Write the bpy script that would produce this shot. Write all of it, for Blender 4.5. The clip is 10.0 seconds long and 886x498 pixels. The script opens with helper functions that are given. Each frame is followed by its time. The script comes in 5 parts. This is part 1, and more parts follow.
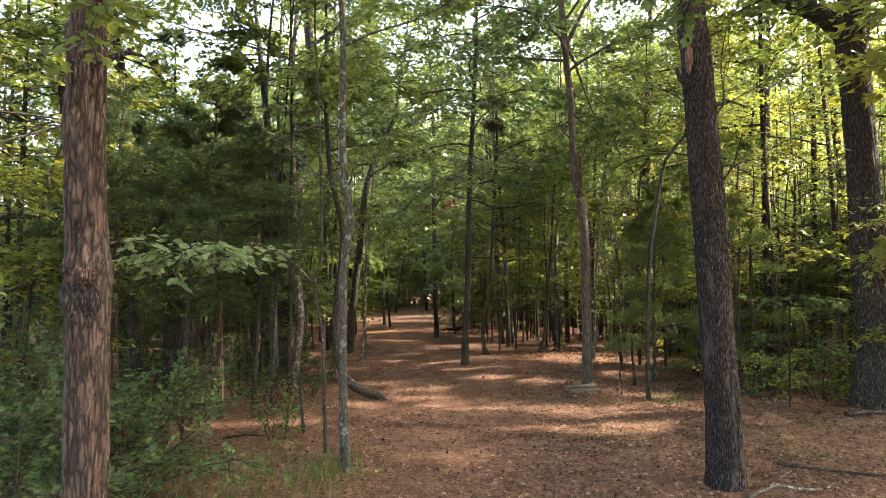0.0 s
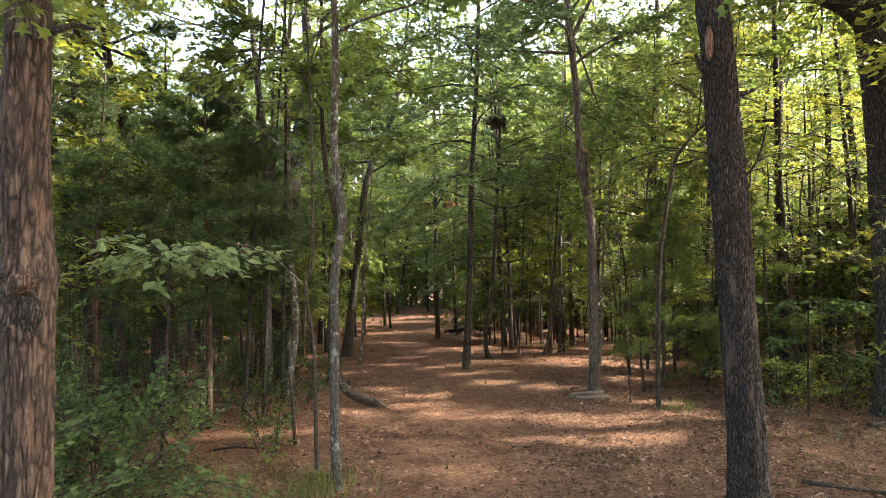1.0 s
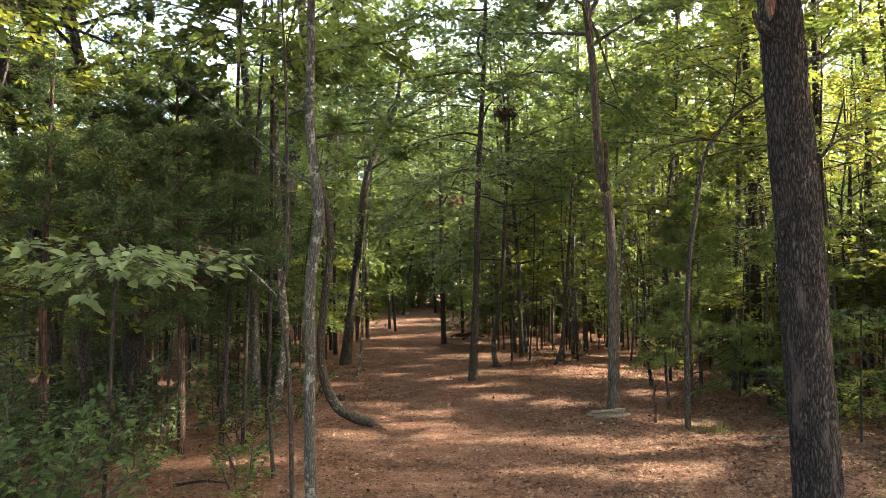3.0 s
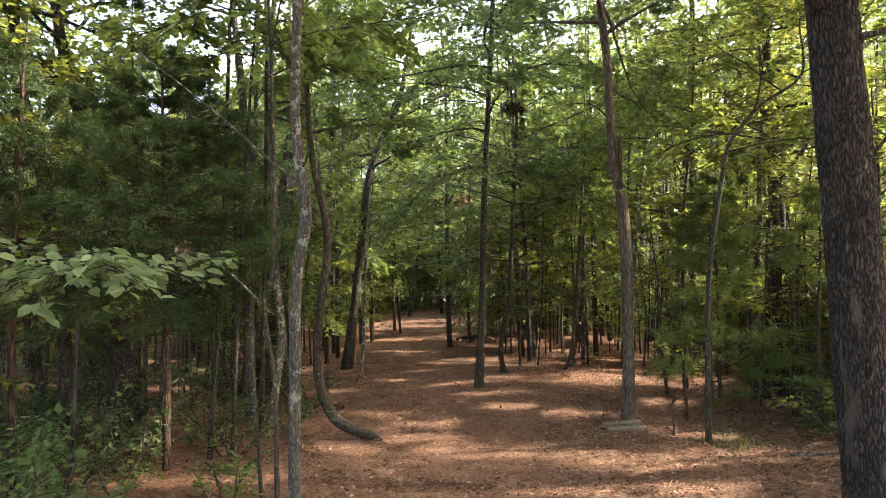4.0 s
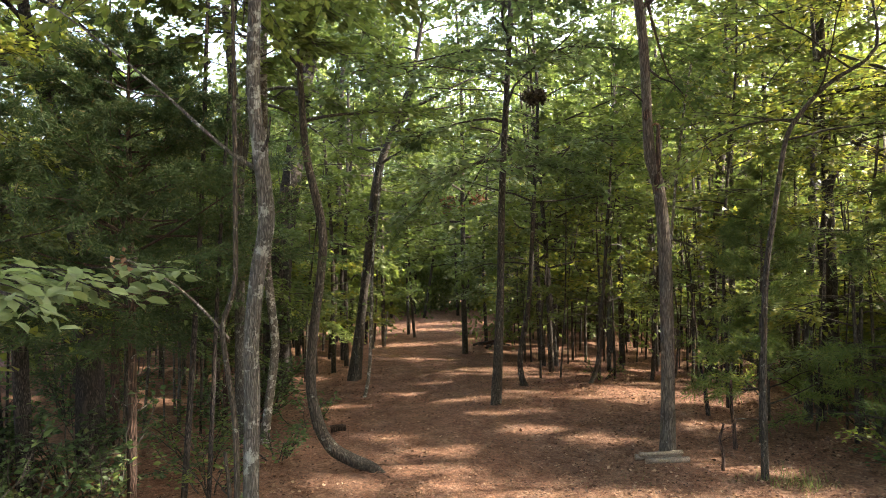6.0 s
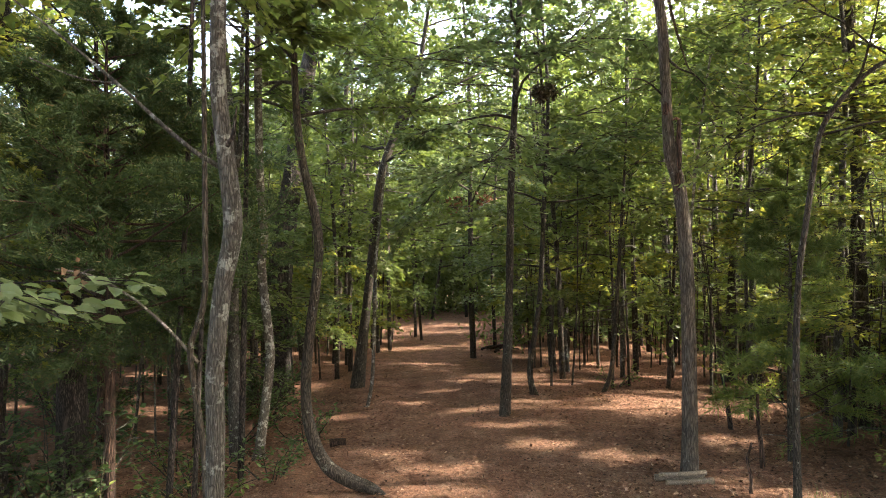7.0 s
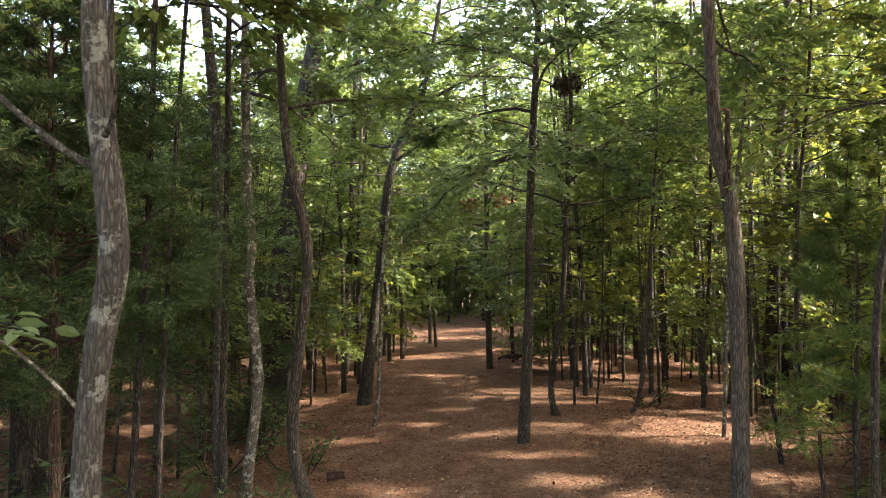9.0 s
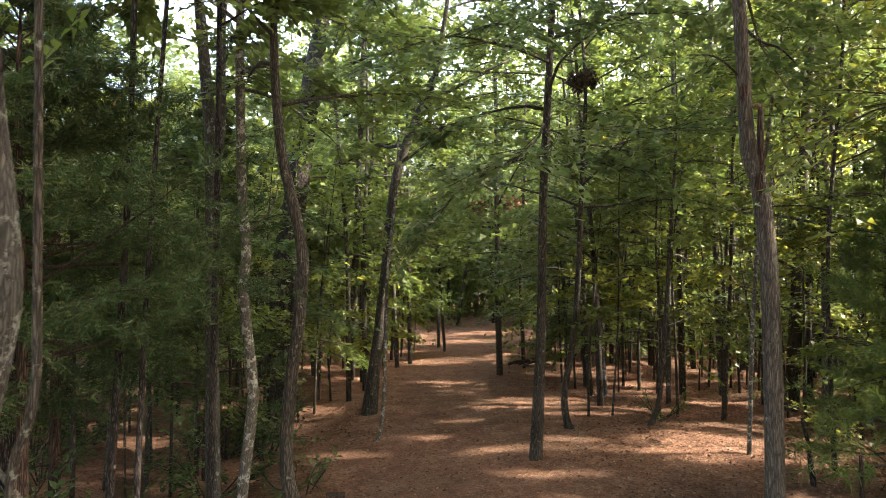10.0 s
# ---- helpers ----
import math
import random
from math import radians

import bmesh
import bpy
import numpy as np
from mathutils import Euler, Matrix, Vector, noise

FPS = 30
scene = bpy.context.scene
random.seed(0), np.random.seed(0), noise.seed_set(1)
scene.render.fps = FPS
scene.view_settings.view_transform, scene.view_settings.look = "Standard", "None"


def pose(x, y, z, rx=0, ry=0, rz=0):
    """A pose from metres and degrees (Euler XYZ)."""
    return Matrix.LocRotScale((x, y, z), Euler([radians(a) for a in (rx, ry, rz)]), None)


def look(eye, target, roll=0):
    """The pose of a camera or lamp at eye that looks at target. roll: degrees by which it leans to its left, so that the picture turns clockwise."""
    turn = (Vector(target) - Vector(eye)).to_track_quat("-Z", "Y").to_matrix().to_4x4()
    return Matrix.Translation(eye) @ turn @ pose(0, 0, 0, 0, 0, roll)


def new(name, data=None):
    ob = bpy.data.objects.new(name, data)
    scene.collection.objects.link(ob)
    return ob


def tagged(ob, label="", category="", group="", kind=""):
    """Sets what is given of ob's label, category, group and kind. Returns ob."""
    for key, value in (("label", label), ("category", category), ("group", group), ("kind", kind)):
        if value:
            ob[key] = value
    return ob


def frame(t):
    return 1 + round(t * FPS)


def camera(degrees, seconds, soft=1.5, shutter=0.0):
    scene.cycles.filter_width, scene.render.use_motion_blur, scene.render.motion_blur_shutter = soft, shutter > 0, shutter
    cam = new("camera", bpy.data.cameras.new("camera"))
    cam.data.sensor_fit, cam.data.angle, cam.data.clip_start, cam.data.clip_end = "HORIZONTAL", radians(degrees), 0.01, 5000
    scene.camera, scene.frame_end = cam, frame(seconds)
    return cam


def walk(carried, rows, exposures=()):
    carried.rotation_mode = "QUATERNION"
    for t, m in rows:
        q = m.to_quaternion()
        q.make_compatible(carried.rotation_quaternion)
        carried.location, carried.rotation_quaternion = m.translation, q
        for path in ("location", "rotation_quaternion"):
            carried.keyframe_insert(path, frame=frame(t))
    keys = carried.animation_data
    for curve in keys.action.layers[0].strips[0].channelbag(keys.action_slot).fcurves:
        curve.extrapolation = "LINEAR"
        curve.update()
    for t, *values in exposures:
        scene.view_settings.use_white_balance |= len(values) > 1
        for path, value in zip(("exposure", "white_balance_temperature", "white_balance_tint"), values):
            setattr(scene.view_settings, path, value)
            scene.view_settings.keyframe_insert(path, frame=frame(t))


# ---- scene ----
cam = camera(68.9, 10.0, soft=0.85, shutter=0.4)
METRES, EYE, TILT, LEAN, TURN = 6.0, 2.2, 2.8, 0.0, 0.0
ROWS = [
    (0.0, 0.0, 0.0, 0.0, 0.0, 0.0, -0.0),
    (0.5, 0.0023, 0.0434, 0.0016, 0.09, -0.03, -0.02),
    (1.0, 0.0052, 0.0886, 0.0033, 0.2, -0.04, -0.01),
    (1.5, 0.0079, 0.1358, 0.0044, 0.32, -0.05, -0.0),
    (2.0, 0.0122, 0.1851, 0.0063, 0.5, -0.06, 0.02),
    (2.5, 0.0168, 0.2366, 0.0083, 0.73, -0.08, 0.03),
    (4.0, 0.0272, 0.3933, 0.0153, 1.62, -0.15, 0.03),
    (4.5, 0.0286, 0.4467, 0.0176, 2.0, -0.18, 0.02),
    (5.0, 0.0299, 0.5006, 0.0208, 2.41, -0.19, 0.01),
    (5.5, 0.0321, 0.5534, 0.0234, 2.8, -0.22, -0.01),
    (7.0, 0.0381, 0.7078, 0.0377, 3.97, -0.3, 0.09),
    (7.5, 0.0401, 0.7541, 0.0438, 4.39, -0.33, 0.07),
    (8.0, 0.0417, 0.8016, 0.0497, 4.79, -0.35, 0.07),
    (8.5, 0.0422, 0.8502, 0.0552, 5.17, -0.35, 0.08),
    (9.0, 0.0414, 0.9004, 0.0611, 5.56, -0.34, 0.1),
    (9.5, 0.0399, 0.9485, 0.0684, 5.98, -0.37, 0.05),
    (10.0, 0.0375, 0.9951, 0.0748, 6.43, -0.35, 0.03),
]
walk(cam, [(t, pose(0, 0, EYE, TILT, LEAN, TURN) @ pose(METRES * x, METRES * y, METRES * z, 90 + pitch, roll, yaw)) for t, x, y, z, yaw, pitch, roll in ROWS])

# ---- light ----
SUN_EL, SUN_AZ = radians(43), radians(8)  # azimuth counted from +x towards +y
SUN_DIR = Vector((math.cos(SUN_EL) * math.cos(SUN_AZ), math.cos(SUN_EL) * math.sin(SUN_AZ), math.sin(SUN_EL)))
world = bpy.data.worlds.new("sky")
scene.world = world
world.use_nodes = True
wn = world.node_tree
sky = wn.nodes.new("ShaderNodeTexSky")
sky.sky_type = "NISHITA"
sky.sun_disc = False
sky.sun_elevation = SUN_EL
sky.sun_rotation = math.pi / 2 - SUN_AZ
sky.air_density, sky.dust_density, sky.ozone_density = 1.0, 5.0, 0.5
wn.nodes["Background"].inputs["Strength"].default_value = 0.15
wn.links.new(sky.outputs["Color"], wn.nodes["Background"].inputs["Color"])
sun_data = bpy.data.lights.new("sun", "SUN")
sun_data.energy, sun_data.angle, sun_data.color = 1.8, radians(1.5), (1.0, 0.95, 0.87)
sun = new("sun", sun_data)
sun.matrix_world = look((SUN_DIR * 60)[:], (0, 0, 0))
scene.view_settings.exposure = 3.95
scene.view_settings.use_white_balance = True
scene.view_settings.white_balance_temperature = 7050

# ---- materials ----
def material(name):
    m = bpy.data.materials.new(name)
    m.use_nodes = True
    return m, m.node_tree.nodes, m.node_tree.links, m.node_tree.nodes["Principled BSDF"]


def ramp(nodes, stops):
    r = nodes.new("ShaderNodeValToRGB")
    els = r.color_ramp.elements
    while len(els) < len(stops):
        els.new(0.5)
    for e, (p, c) in zip(els, stops):
        e.position, e.color = p, (*c, 1)
    return r


def mixed(nodes, links, fac, a, b, blend="MIX"):
    m = nodes.new("ShaderNodeMix")
    m.data_type, m.blend_type = "RGBA", blend
    for sock, v in ((0, fac), (6, a), (7, b)):
        if isinstance(v, (int, float)):
            m.inputs[sock].default_value = v
        elif isinstance(v, tuple):
            m.inputs[sock].default_value = (*v, 1)
        else:
            links.new(v, m.inputs[sock])
    return m.outputs[2]


def noise_node(nodes, links, coord, scale, detail=4, rough=0.6):
    n = nodes.new("ShaderNodeTexNoise")
    n.inputs["Scale"].default_value, n.inputs["Detail"].default_value, n.inputs["Roughness"].default_value = scale, detail, rough
    links.new(coord, n.inputs["Vector"])
    return n.outputs["Fac"]


def stretched(nodes, links, scale):
    c = nodes.new("ShaderNodeTexCoord")
    m = nodes.new("ShaderNodeMapping")
    m.inputs["Scale"].default_value = scale
    links.new(c.outputs["Object"], m.inputs["Vector"])
    return m.outputs["Vector"]


def bark(name, dark, mid, light, lichen=(0.24, 0.25, 0.21), lichen_from=0.66, cell=38.0, depth=0.02, squash=0.3, flakes=None):
    """Fissured bark: plates parted by dark crevices, with weathered flakes and lichen."""
    m, n, l, p = material(name)
    v = stretched(n, l, (1, 1, squash))
    o = stretched(n, l, (1, 1, 1))
    w = n.new("ShaderNodeTexNoise")
    w.inputs["Scale"].default_value, w.inputs["Detail"].default_value = 16, 4
    l.new(v, w.inputs["Vector"])
    warped = n.new("ShaderNodeVectorMath")
    warped.operation = "MULTIPLY_ADD"
    l.new(w.outputs["Color"], warped.inputs[0])
    warped.inputs[1].default_value = (0.06, 0.06, 0.06)
    l.new(v, warped.inputs[2])
    vo = n.new("ShaderNodeTexVoronoi")
    vo.feature = "DISTANCE_TO_EDGE"
    vo.inputs["Scale"].default_value = cell
    l.new(warped.outputs[0], vo.inputs["Vector"])
    tone = n.new("ShaderNodeTexVoronoi")
    tone.inputs["Scale"].default_value = cell
    l.new(warped.outputs[0], tone.inputs["Vector"])
    fine = noise_node(n, l, v, 110, 6, 0.75)
    broad = noise_node(n, l, o, 2.6, 5, 0.65)
    r = ramp(n, [(0.0, dark), (0.05, dark), (0.16, mid), (0.42, light)])
    l.new(vo.outputs["Distance"], r.inputs["Fac"])
    sep = n.new("ShaderNodeSeparateColor")
    l.new(tone.outputs["Color"], sep.inputs["Color"])
    rt = ramp(n, [(0.0, (0.55, 0.53, 0.5)), (0.6, (1.0, 1.0, 1.0)), (1.0, (1.45, 1.4, 1.35))])
    l.new(sep.outputs[0], rt.inputs["Fac"])
    c1 = mixed(n, l, 0.45, r.outputs["Color"], rt.outputs["Color"], "MULTIPLY")
    rf = ramp(n, [(0.4, (0.6, 0.6, 0.6)), (0.62, (1.2, 1.2, 1.2))])
    l.new(fine, rf.inputs["Fac"])
    c1 = mixed(n, l, 0.8, c1, rf.outputs["Color"], "MULTIPLY")
    rb = ramp(n, [(0.35, (0.6, 0.6, 0.6)), (0.7, (1.3, 1.25, 1.2))])
    l.new(broad, rb.inputs["Fac"])
    c2 = mixed(n, l, 0.8, c1, rb.outputs["Color"], "MULTIPLY")
    if flakes:
        fl = noise_node(n, l, v, 9, 5, 0.6)
        rfl = ramp(n, [(0.56, (0, 0, 0)), (0.64, (1, 1, 1))])
        l.new(fl, rfl.inputs["Fac"])
        c2 = mixed(n, l, rfl.outputs["Color"], c2, mixed(n, l, 0.7, flakes, rf.outputs["Color"], "MULTIPLY"))
    li = noise_node(n, l, o, 11, 8, 0.7)
    rl = ramp(n, [(lichen_from, (0, 0, 0)), (lichen_from + 0.05, (0.85, 0.85, 0.85))])
    l.new(li, rl.inputs["Fac"])
    c3 = mixed(n, l, rl.outputs["Color"], c2, mixed(n, l, 0.6, lichen, rf.outputs["Color"], "MULTIPLY"))
    l.new(c3, p.inputs["Base Color"])
    p.inputs["Roughness"].default_value = 0.88
    p.inputs["Specular IOR Level"].default_value = 0.25
    cl = n.new("ShaderNodeMath")
    cl.operation = "MINIMUM"
    l.new(vo.outputs["Distance"], cl.inputs[0])
    cl.inputs[1].default_value = 0.3
    hs = n.new("ShaderNodeMath")
    hs.operation = "MULTIPLY_ADD"
    l.new(fine, hs.inputs[0])
    hs.inputs[1].default_value = 0.3
    l.new(cl.outputs[0], hs.inputs[2])
    b = n.new("ShaderNodeBump")
    b.inputs["Strength"].default_value, b.inputs["Distance"].default_value = 1.0, depth * 2.5
    l.new(hs.outputs[0], b.inputs["Height"])
    l.new(b.outputs["Normal"], p.inputs["Normal"])
    return m


def leaf(name, stops, glow, fac=0.4, rough=0.45):
    """Thin leaves: a glossy upper skin that lets part of the light through."""
    m, n, l, p = material(name)
    g = n.new("ShaderNodeNewGeometry")
    r = ramp(n, stops)
    l.new(g.outputs["Random Per Island"], r.inputs["Fac"])
    o = stretched(n, l, (1, 1, 1))
    broad = noise_node(n, l, o, 0.9, 3, 0.5)
    rb = ramp(n, [(0.3, (0.7, 0.75, 0.7)), (0.7, (1.3, 1.2, 1.05))])
    l.new(broad, rb.inputs["Fac"])
    c = mixed(n, l, 0.9, r.outputs["Color"], rb.outputs["Color"], "MULTIPLY")
    l.new(c, p.inputs["Base Color"])
    p.inputs["Roughness"].default_value = rough
    p.inputs["Specular IOR Level"].default_value = 0.22
    t = n.new("ShaderNodeBsdfTranslucent")
    l.new(mixed(n, l, 1.0, c, glow, "MULTIPLY"), t.inputs["Color"])
    mx = n.new("ShaderNodeMixShader")
    mx.inputs[0].default_value = fac
    l.new(p.outputs[0], mx.inputs[1])
    l.new(t.outputs[0], mx.inputs[2])
    l.new(mx.outputs[0], n["Material Output"].inputs["Surface"])
    return m


BARK_RED = bark("bark_red_plates", (0.038, 0.027, 0.022), (0.098, 0.068, 0.054), (0.15, 0.108, 0.086), lichen=(0.24, 0.225, 0.2), lichen_from=0.67, cell=26, depth=0.024, squash=0.24, flakes=(0.13, 0.078, 0.058))
BARK_DARK = bark("bark_dark_furrowed", (0.012, 0.0095, 0.008), (0.042, 0.033, 0.028), (0.105, 0.088, 0.077), lichen=(0.22, 0.21, 0.19), lichen_from=0.67, cell=60, squash=0.2, flakes=(0.09, 0.066, 0.056))
BARK_GREY = bark("bark_grey_brown", (0.042, 0.038, 0.032), (0.08, 0.074, 0.063), (0.118, 0.111, 0.096), lichen=(0.2, 0.2, 0.175), lichen_from=0.55, cell=80, depth=0.008, squash=0.16)
BARK_OAK = bark("bark_oak_ridges", (0.026, 0.023, 0.02), (0.076, 0.067, 0.059), (0.15, 0.136, 0.12), lichen=(0.28, 0.27, 0.25), lichen_from=0.67, cell=48, squash=0.14)
# the lichen patches here also stand in for sun spots on the trunk
BARK_PALE = bark("bark_pale_grey", (0.07, 0.06, 0.048), (0.12, 0.106, 0.086), (0.17, 0.153, 0.128), lichen=(0.34, 0.325, 0.28), lichen_from=0.53, cell=80, depth=0.004, squash=0.2)
BARK_CEDAR = bark("bark_cedar_shreds", (0.022, 0.013, 0.009), (0.075, 0.044, 0.031), (0.125, 0.077, 0.055), lichen=(0.15, 0.105, 0.075), lichen_from=0.62, cell=60, depth=0.01, squash=0.08)
BARK_TAN = bark("bark_tan_smooth", (0.05, 0.04, 0.031), (0.1, 0.083, 0.066), (0.155, 0.131, 0.107), lichen=(0.25, 0.24, 0.2), lichen_from=0.62, cell=60, depth=0.006, squash=0.1)
BARK_SLIM = bark("bark_slim_brown", (0.024, 0.019, 0.014), (0.058, 0.047, 0.036), (0.1, 0.084, 0.065), lichen=(0.19, 0.19, 0.15), lichen_from=0.6, cell=70, depth=0.006, squash=0.12)
BARK_LOG = bark("bark_fallen_log", (0.13, 0.1, 0.076), (0.17, 0.135, 0.102), (0.22, 0.178, 0.138), lichen_from=0.82, cell=60, depth=0.003, squash=0.9)
WOOD_RAW = bark("torn_wood", (0.1, 0.055, 0.035), (0.19, 0.112, 0.072), (0.28, 0.185, 0.125), lichen_from=0.8, cell=60, depth=0.008, squash=0.06)
WOOD_CUT = bark("cut_wood", (0.18, 0.12, 0.07), (0.34, 0.25, 0.16), (0.45, 0.35, 0.24), lichen_from=0.8, cell=50, depth=0.004, squash=1.0)
LEAF_GREEN = leaf("leaf_green", [(0, (0.066, 0.092, 0.03)), (0.5, (0.094, 0.122, 0.038)), (1, (0.128, 0.154, 0.05))], (1.55, 1.65, 1.2), 0.47, 0.42)
# brighter, yellower leaf; on the sunny side its colour stands in for sunlight
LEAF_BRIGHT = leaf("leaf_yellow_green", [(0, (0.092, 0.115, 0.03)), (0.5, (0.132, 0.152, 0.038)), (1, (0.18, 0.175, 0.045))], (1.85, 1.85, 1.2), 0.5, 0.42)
LEAF_BLUE = leaf("leaf_blue_green", [(0, (0.058, 0.086, 0.036)), (0.6, (0.086, 0.12, 0.05)), (1, (0.122, 0.158, 0.066))], (1.7, 1.8, 1.45), 0.42, 0.42)
LEAF_SHRUB = leaf("leaf_shrub", [(0, (0.036, 0.06, 0.024)), (0.6, (0.056, 0.088, 0.035)), (1, (0.092, 0.13, 0.052))], (1.7, 1.8, 1.3), 0.42, 0.5)
# the large-leaved sapling's own colour; on distant crowns its paleness stands in for sunlight
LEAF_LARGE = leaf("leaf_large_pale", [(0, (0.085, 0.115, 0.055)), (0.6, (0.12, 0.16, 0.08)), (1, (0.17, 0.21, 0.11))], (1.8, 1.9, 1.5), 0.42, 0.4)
LEAF_CEDAR = leaf("needle_cedar", [(0, (0.026, 0.046, 0.018)), (0.7, (0.04, 0.064, 0.024)), (0.95, (0.066, 0.078, 0.03)), (1, (0.12, 0.092, 0.046))], (1.6, 1.8, 1.3), 0.28, 0.6)
LEAF_PINE = leaf("needle_pine", [(0, (0.055, 0.085, 0.032)), (0.7, (0.09, 0.122, 0.043)), (1, (0.135, 0.14, 0.05))], (2.0, 2.1, 1.2), 0.4, 0.5)
LEAF_DEAD = leaf("leaf_dead", [(0, (0.06, 0.028, 0.016)), (0.5, (0.12, 0.06, 0.034)), (1, (0.2, 0.11, 0.065))], (1.5, 1.25, 1.0), 0.2, 0.7)
LEAF_NEST = leaf("leaf_nest", [(0, (0.022, 0.018, 0.013)), (1, (0.075, 0.06, 0.04))], (1.2, 1.1, 1.0), 0.1, 0.8)
LITTER = leaf("leaf_litter", [(0, (0.03, 0.017, 0.012)), (0.3, (0.085, 0.044, 0.028)), (0.6, (0.14, 0.08, 0.053)), (0.88, (0.2, 0.126, 0.086)), (1, (0.29, 0.205, 0.15))], (1.3, 1.1, 0.9), 0.12, 0.8)
GRASS = leaf("grass_blades", [(0, (0.04, 0.066, 0.022)), (0.7, (0.08, 0.11, 0.036)), (1, (0.17, 0.15, 0.08))], (2.0, 2.0, 1.1), 0.3, 0.5)


def floor_material():
    m, n, l, p = material("forest_floor")
    o = stretched(n, l, (1, 1, 1))
    broad = noise_node(n, l, o, 0.45, 5, 0.6)
    patch = noise_node(n, l, o, 2.3, 6, 0.7)
    fine = noise_node(n, l, o, 55, 6, 0.75)
    ndl = stretched(n, l, (1, 0.25, 1))
    needle = noise_node(n, l, ndl, 120, 3, 0.7)
    clod = noise_node(n, l, o, 17, 5, 0.65)
    r1 = ramp(n, [(0.3, (0.105, 0.056, 0.037)), (0.5, (0.185, 0.104, 0.069)), (0.72, (0.265, 0.174, 0.123))])
    l.new(patch, r1.inputs["Fac"])
    r2 = ramp(n, [(0.35, (0.6, 0.56, 0.53)), (0.65, (1.25, 1.2, 1.15))])
    l.new(fine, r2.inputs["Fac"])
    c = mixed(n, l, 0.9, r1.outputs["Color"], r2.outputs["Color"], "MULTIPLY")
    r3 = ramp(n, [(0.42, (0.75, 0.72, 0.7)), (0.6, (1.2, 1.12, 1.05))])
    l.new(needle, r3.inputs["Fac"])
    c = mixed(n, l, 0.7, c, r3.outputs["Color"], "MULTIPLY")
    r4 = ramp(n, [(0.45, (1, 1, 1)), (0.65, (0.78, 0.86, 0.86))])
    l.new(broad, r4.inputs["Fac"])
    c = mixed(n, l, 0.8, c, r4.outputs["Color"], "MULTIPLY")
    r5 = ramp(n, [(0.36, (0.55, 0.5, 0.47)), (0.5, (0.95, 0.95, 0.95)), (0.66, (1.35, 1.3, 1.25))])
    l.new(clod, r5.inputs["Fac"])
    c = mixed(n, l, 0.85, c, r5.outputs["Color"], "MULTIPLY")
    l.new(c, p.inputs["Base Color"])
    p.inputs["Roughness"].default_value = 0.95
    p.inputs["Specular IOR Level"].default_value = 0.15
    b = n.new("ShaderNodeBump")
    b.inputs["Strength"].default_value, b.inputs["Distance"].default_value = 0.9, 0.035
    hs = n.new("ShaderNodeMath")
    hs.operation = "MULTIPLY_ADD"
    l.new(clod, hs.inputs[0])
    hs.inputs[1].default_value = 1.6
    l.new(fine, hs.inputs[2])
    l.new(hs.outputs[0], b.inputs["Height"])
    l.new(b.outputs["Normal"], p.inputs["Normal"])
    return m


FLOOR = floor_material()

# ---- mesh tools ----
def make_mesh(name, verts, faces, mats, slots=None, smooth=True):
    """faces: arrays of equal-length index rows (quads or triangles); slots: a material slot for each array."""
    me = bpy.data.meshes.new(name)
    verts = np.asarray(verts, dtype=np.float32)
    faces = [np.asarray(f, dtype=np.int32) for f in faces]
    me.vertices.add(len(verts))
    me.vertices.foreach_set("co", verts.ravel())
    total = sum(f.size for f in faces)
    me.loops.add(total)
    me.loops.foreach_set("vertex_index", np.concatenate([f.ravel() for f in faces]))
    sizes = np.concatenate([np.full(len(f), f.shape[1], dtype=np.int32) for f in faces])
    starts = np.concatenate([[0], np.cumsum(sizes)[:-1]]).astype(np.int32)
    me.polygons.add(len(sizes))
    me.polygons.foreach_set("loop_start", starts)
    if slots is not None:
        me.polygons.foreach_set("material_index", np.concatenate([np.full(len(f), s, dtype=np.int32) for f, s in zip(faces, slots)]))
    me.polygons.foreach_set("use_smooth", np.full(len(sizes), smooth))
    for mt in mats:
        me.materials.append(mt)
    me.update(calc_edges=True)
    return me


def part(name, me, parent, label=""):
    ob = new(name, me)
    ob.parent = parent
    return tagged(ob, label)


def thing(name, label, category, at, group="", kind=""):
    ob = new(name)
    ob.empty_display_size = 0.2
    ob.location = at
    return tagged(ob, label, category, group, kind)


def spline(points, n):
    """A smooth line through the control points, n samples."""
    p = np.asarray(points, dtype=float)
    if len(p) == 2:
        return p[0] + np.linspace(0, 1, n)[:, None] * (p[1] - p[0])
    q = np.vstack([2 * p[0] - p[1], p, 2 * p[-1] - p[-2]])
    u = np.linspace(0, len(p) - 1 - 1e-9, n)
    i = u.astype(int)
    f = (u - i)[:, None]
    a, b, c, d = q[i], q[i + 1], q[i + 2], q[i + 3]
    return 0.5 * (2 * b + (c - a) * f + (2 * a - 5 * b + 4 * c - d) * f ** 2 + (3 * b - a - 3 * c + d) * f ** 3)


def unit(v):
    return v / np.maximum(np.linalg.norm(v, axis=-1, keepdims=True), 1e-9)


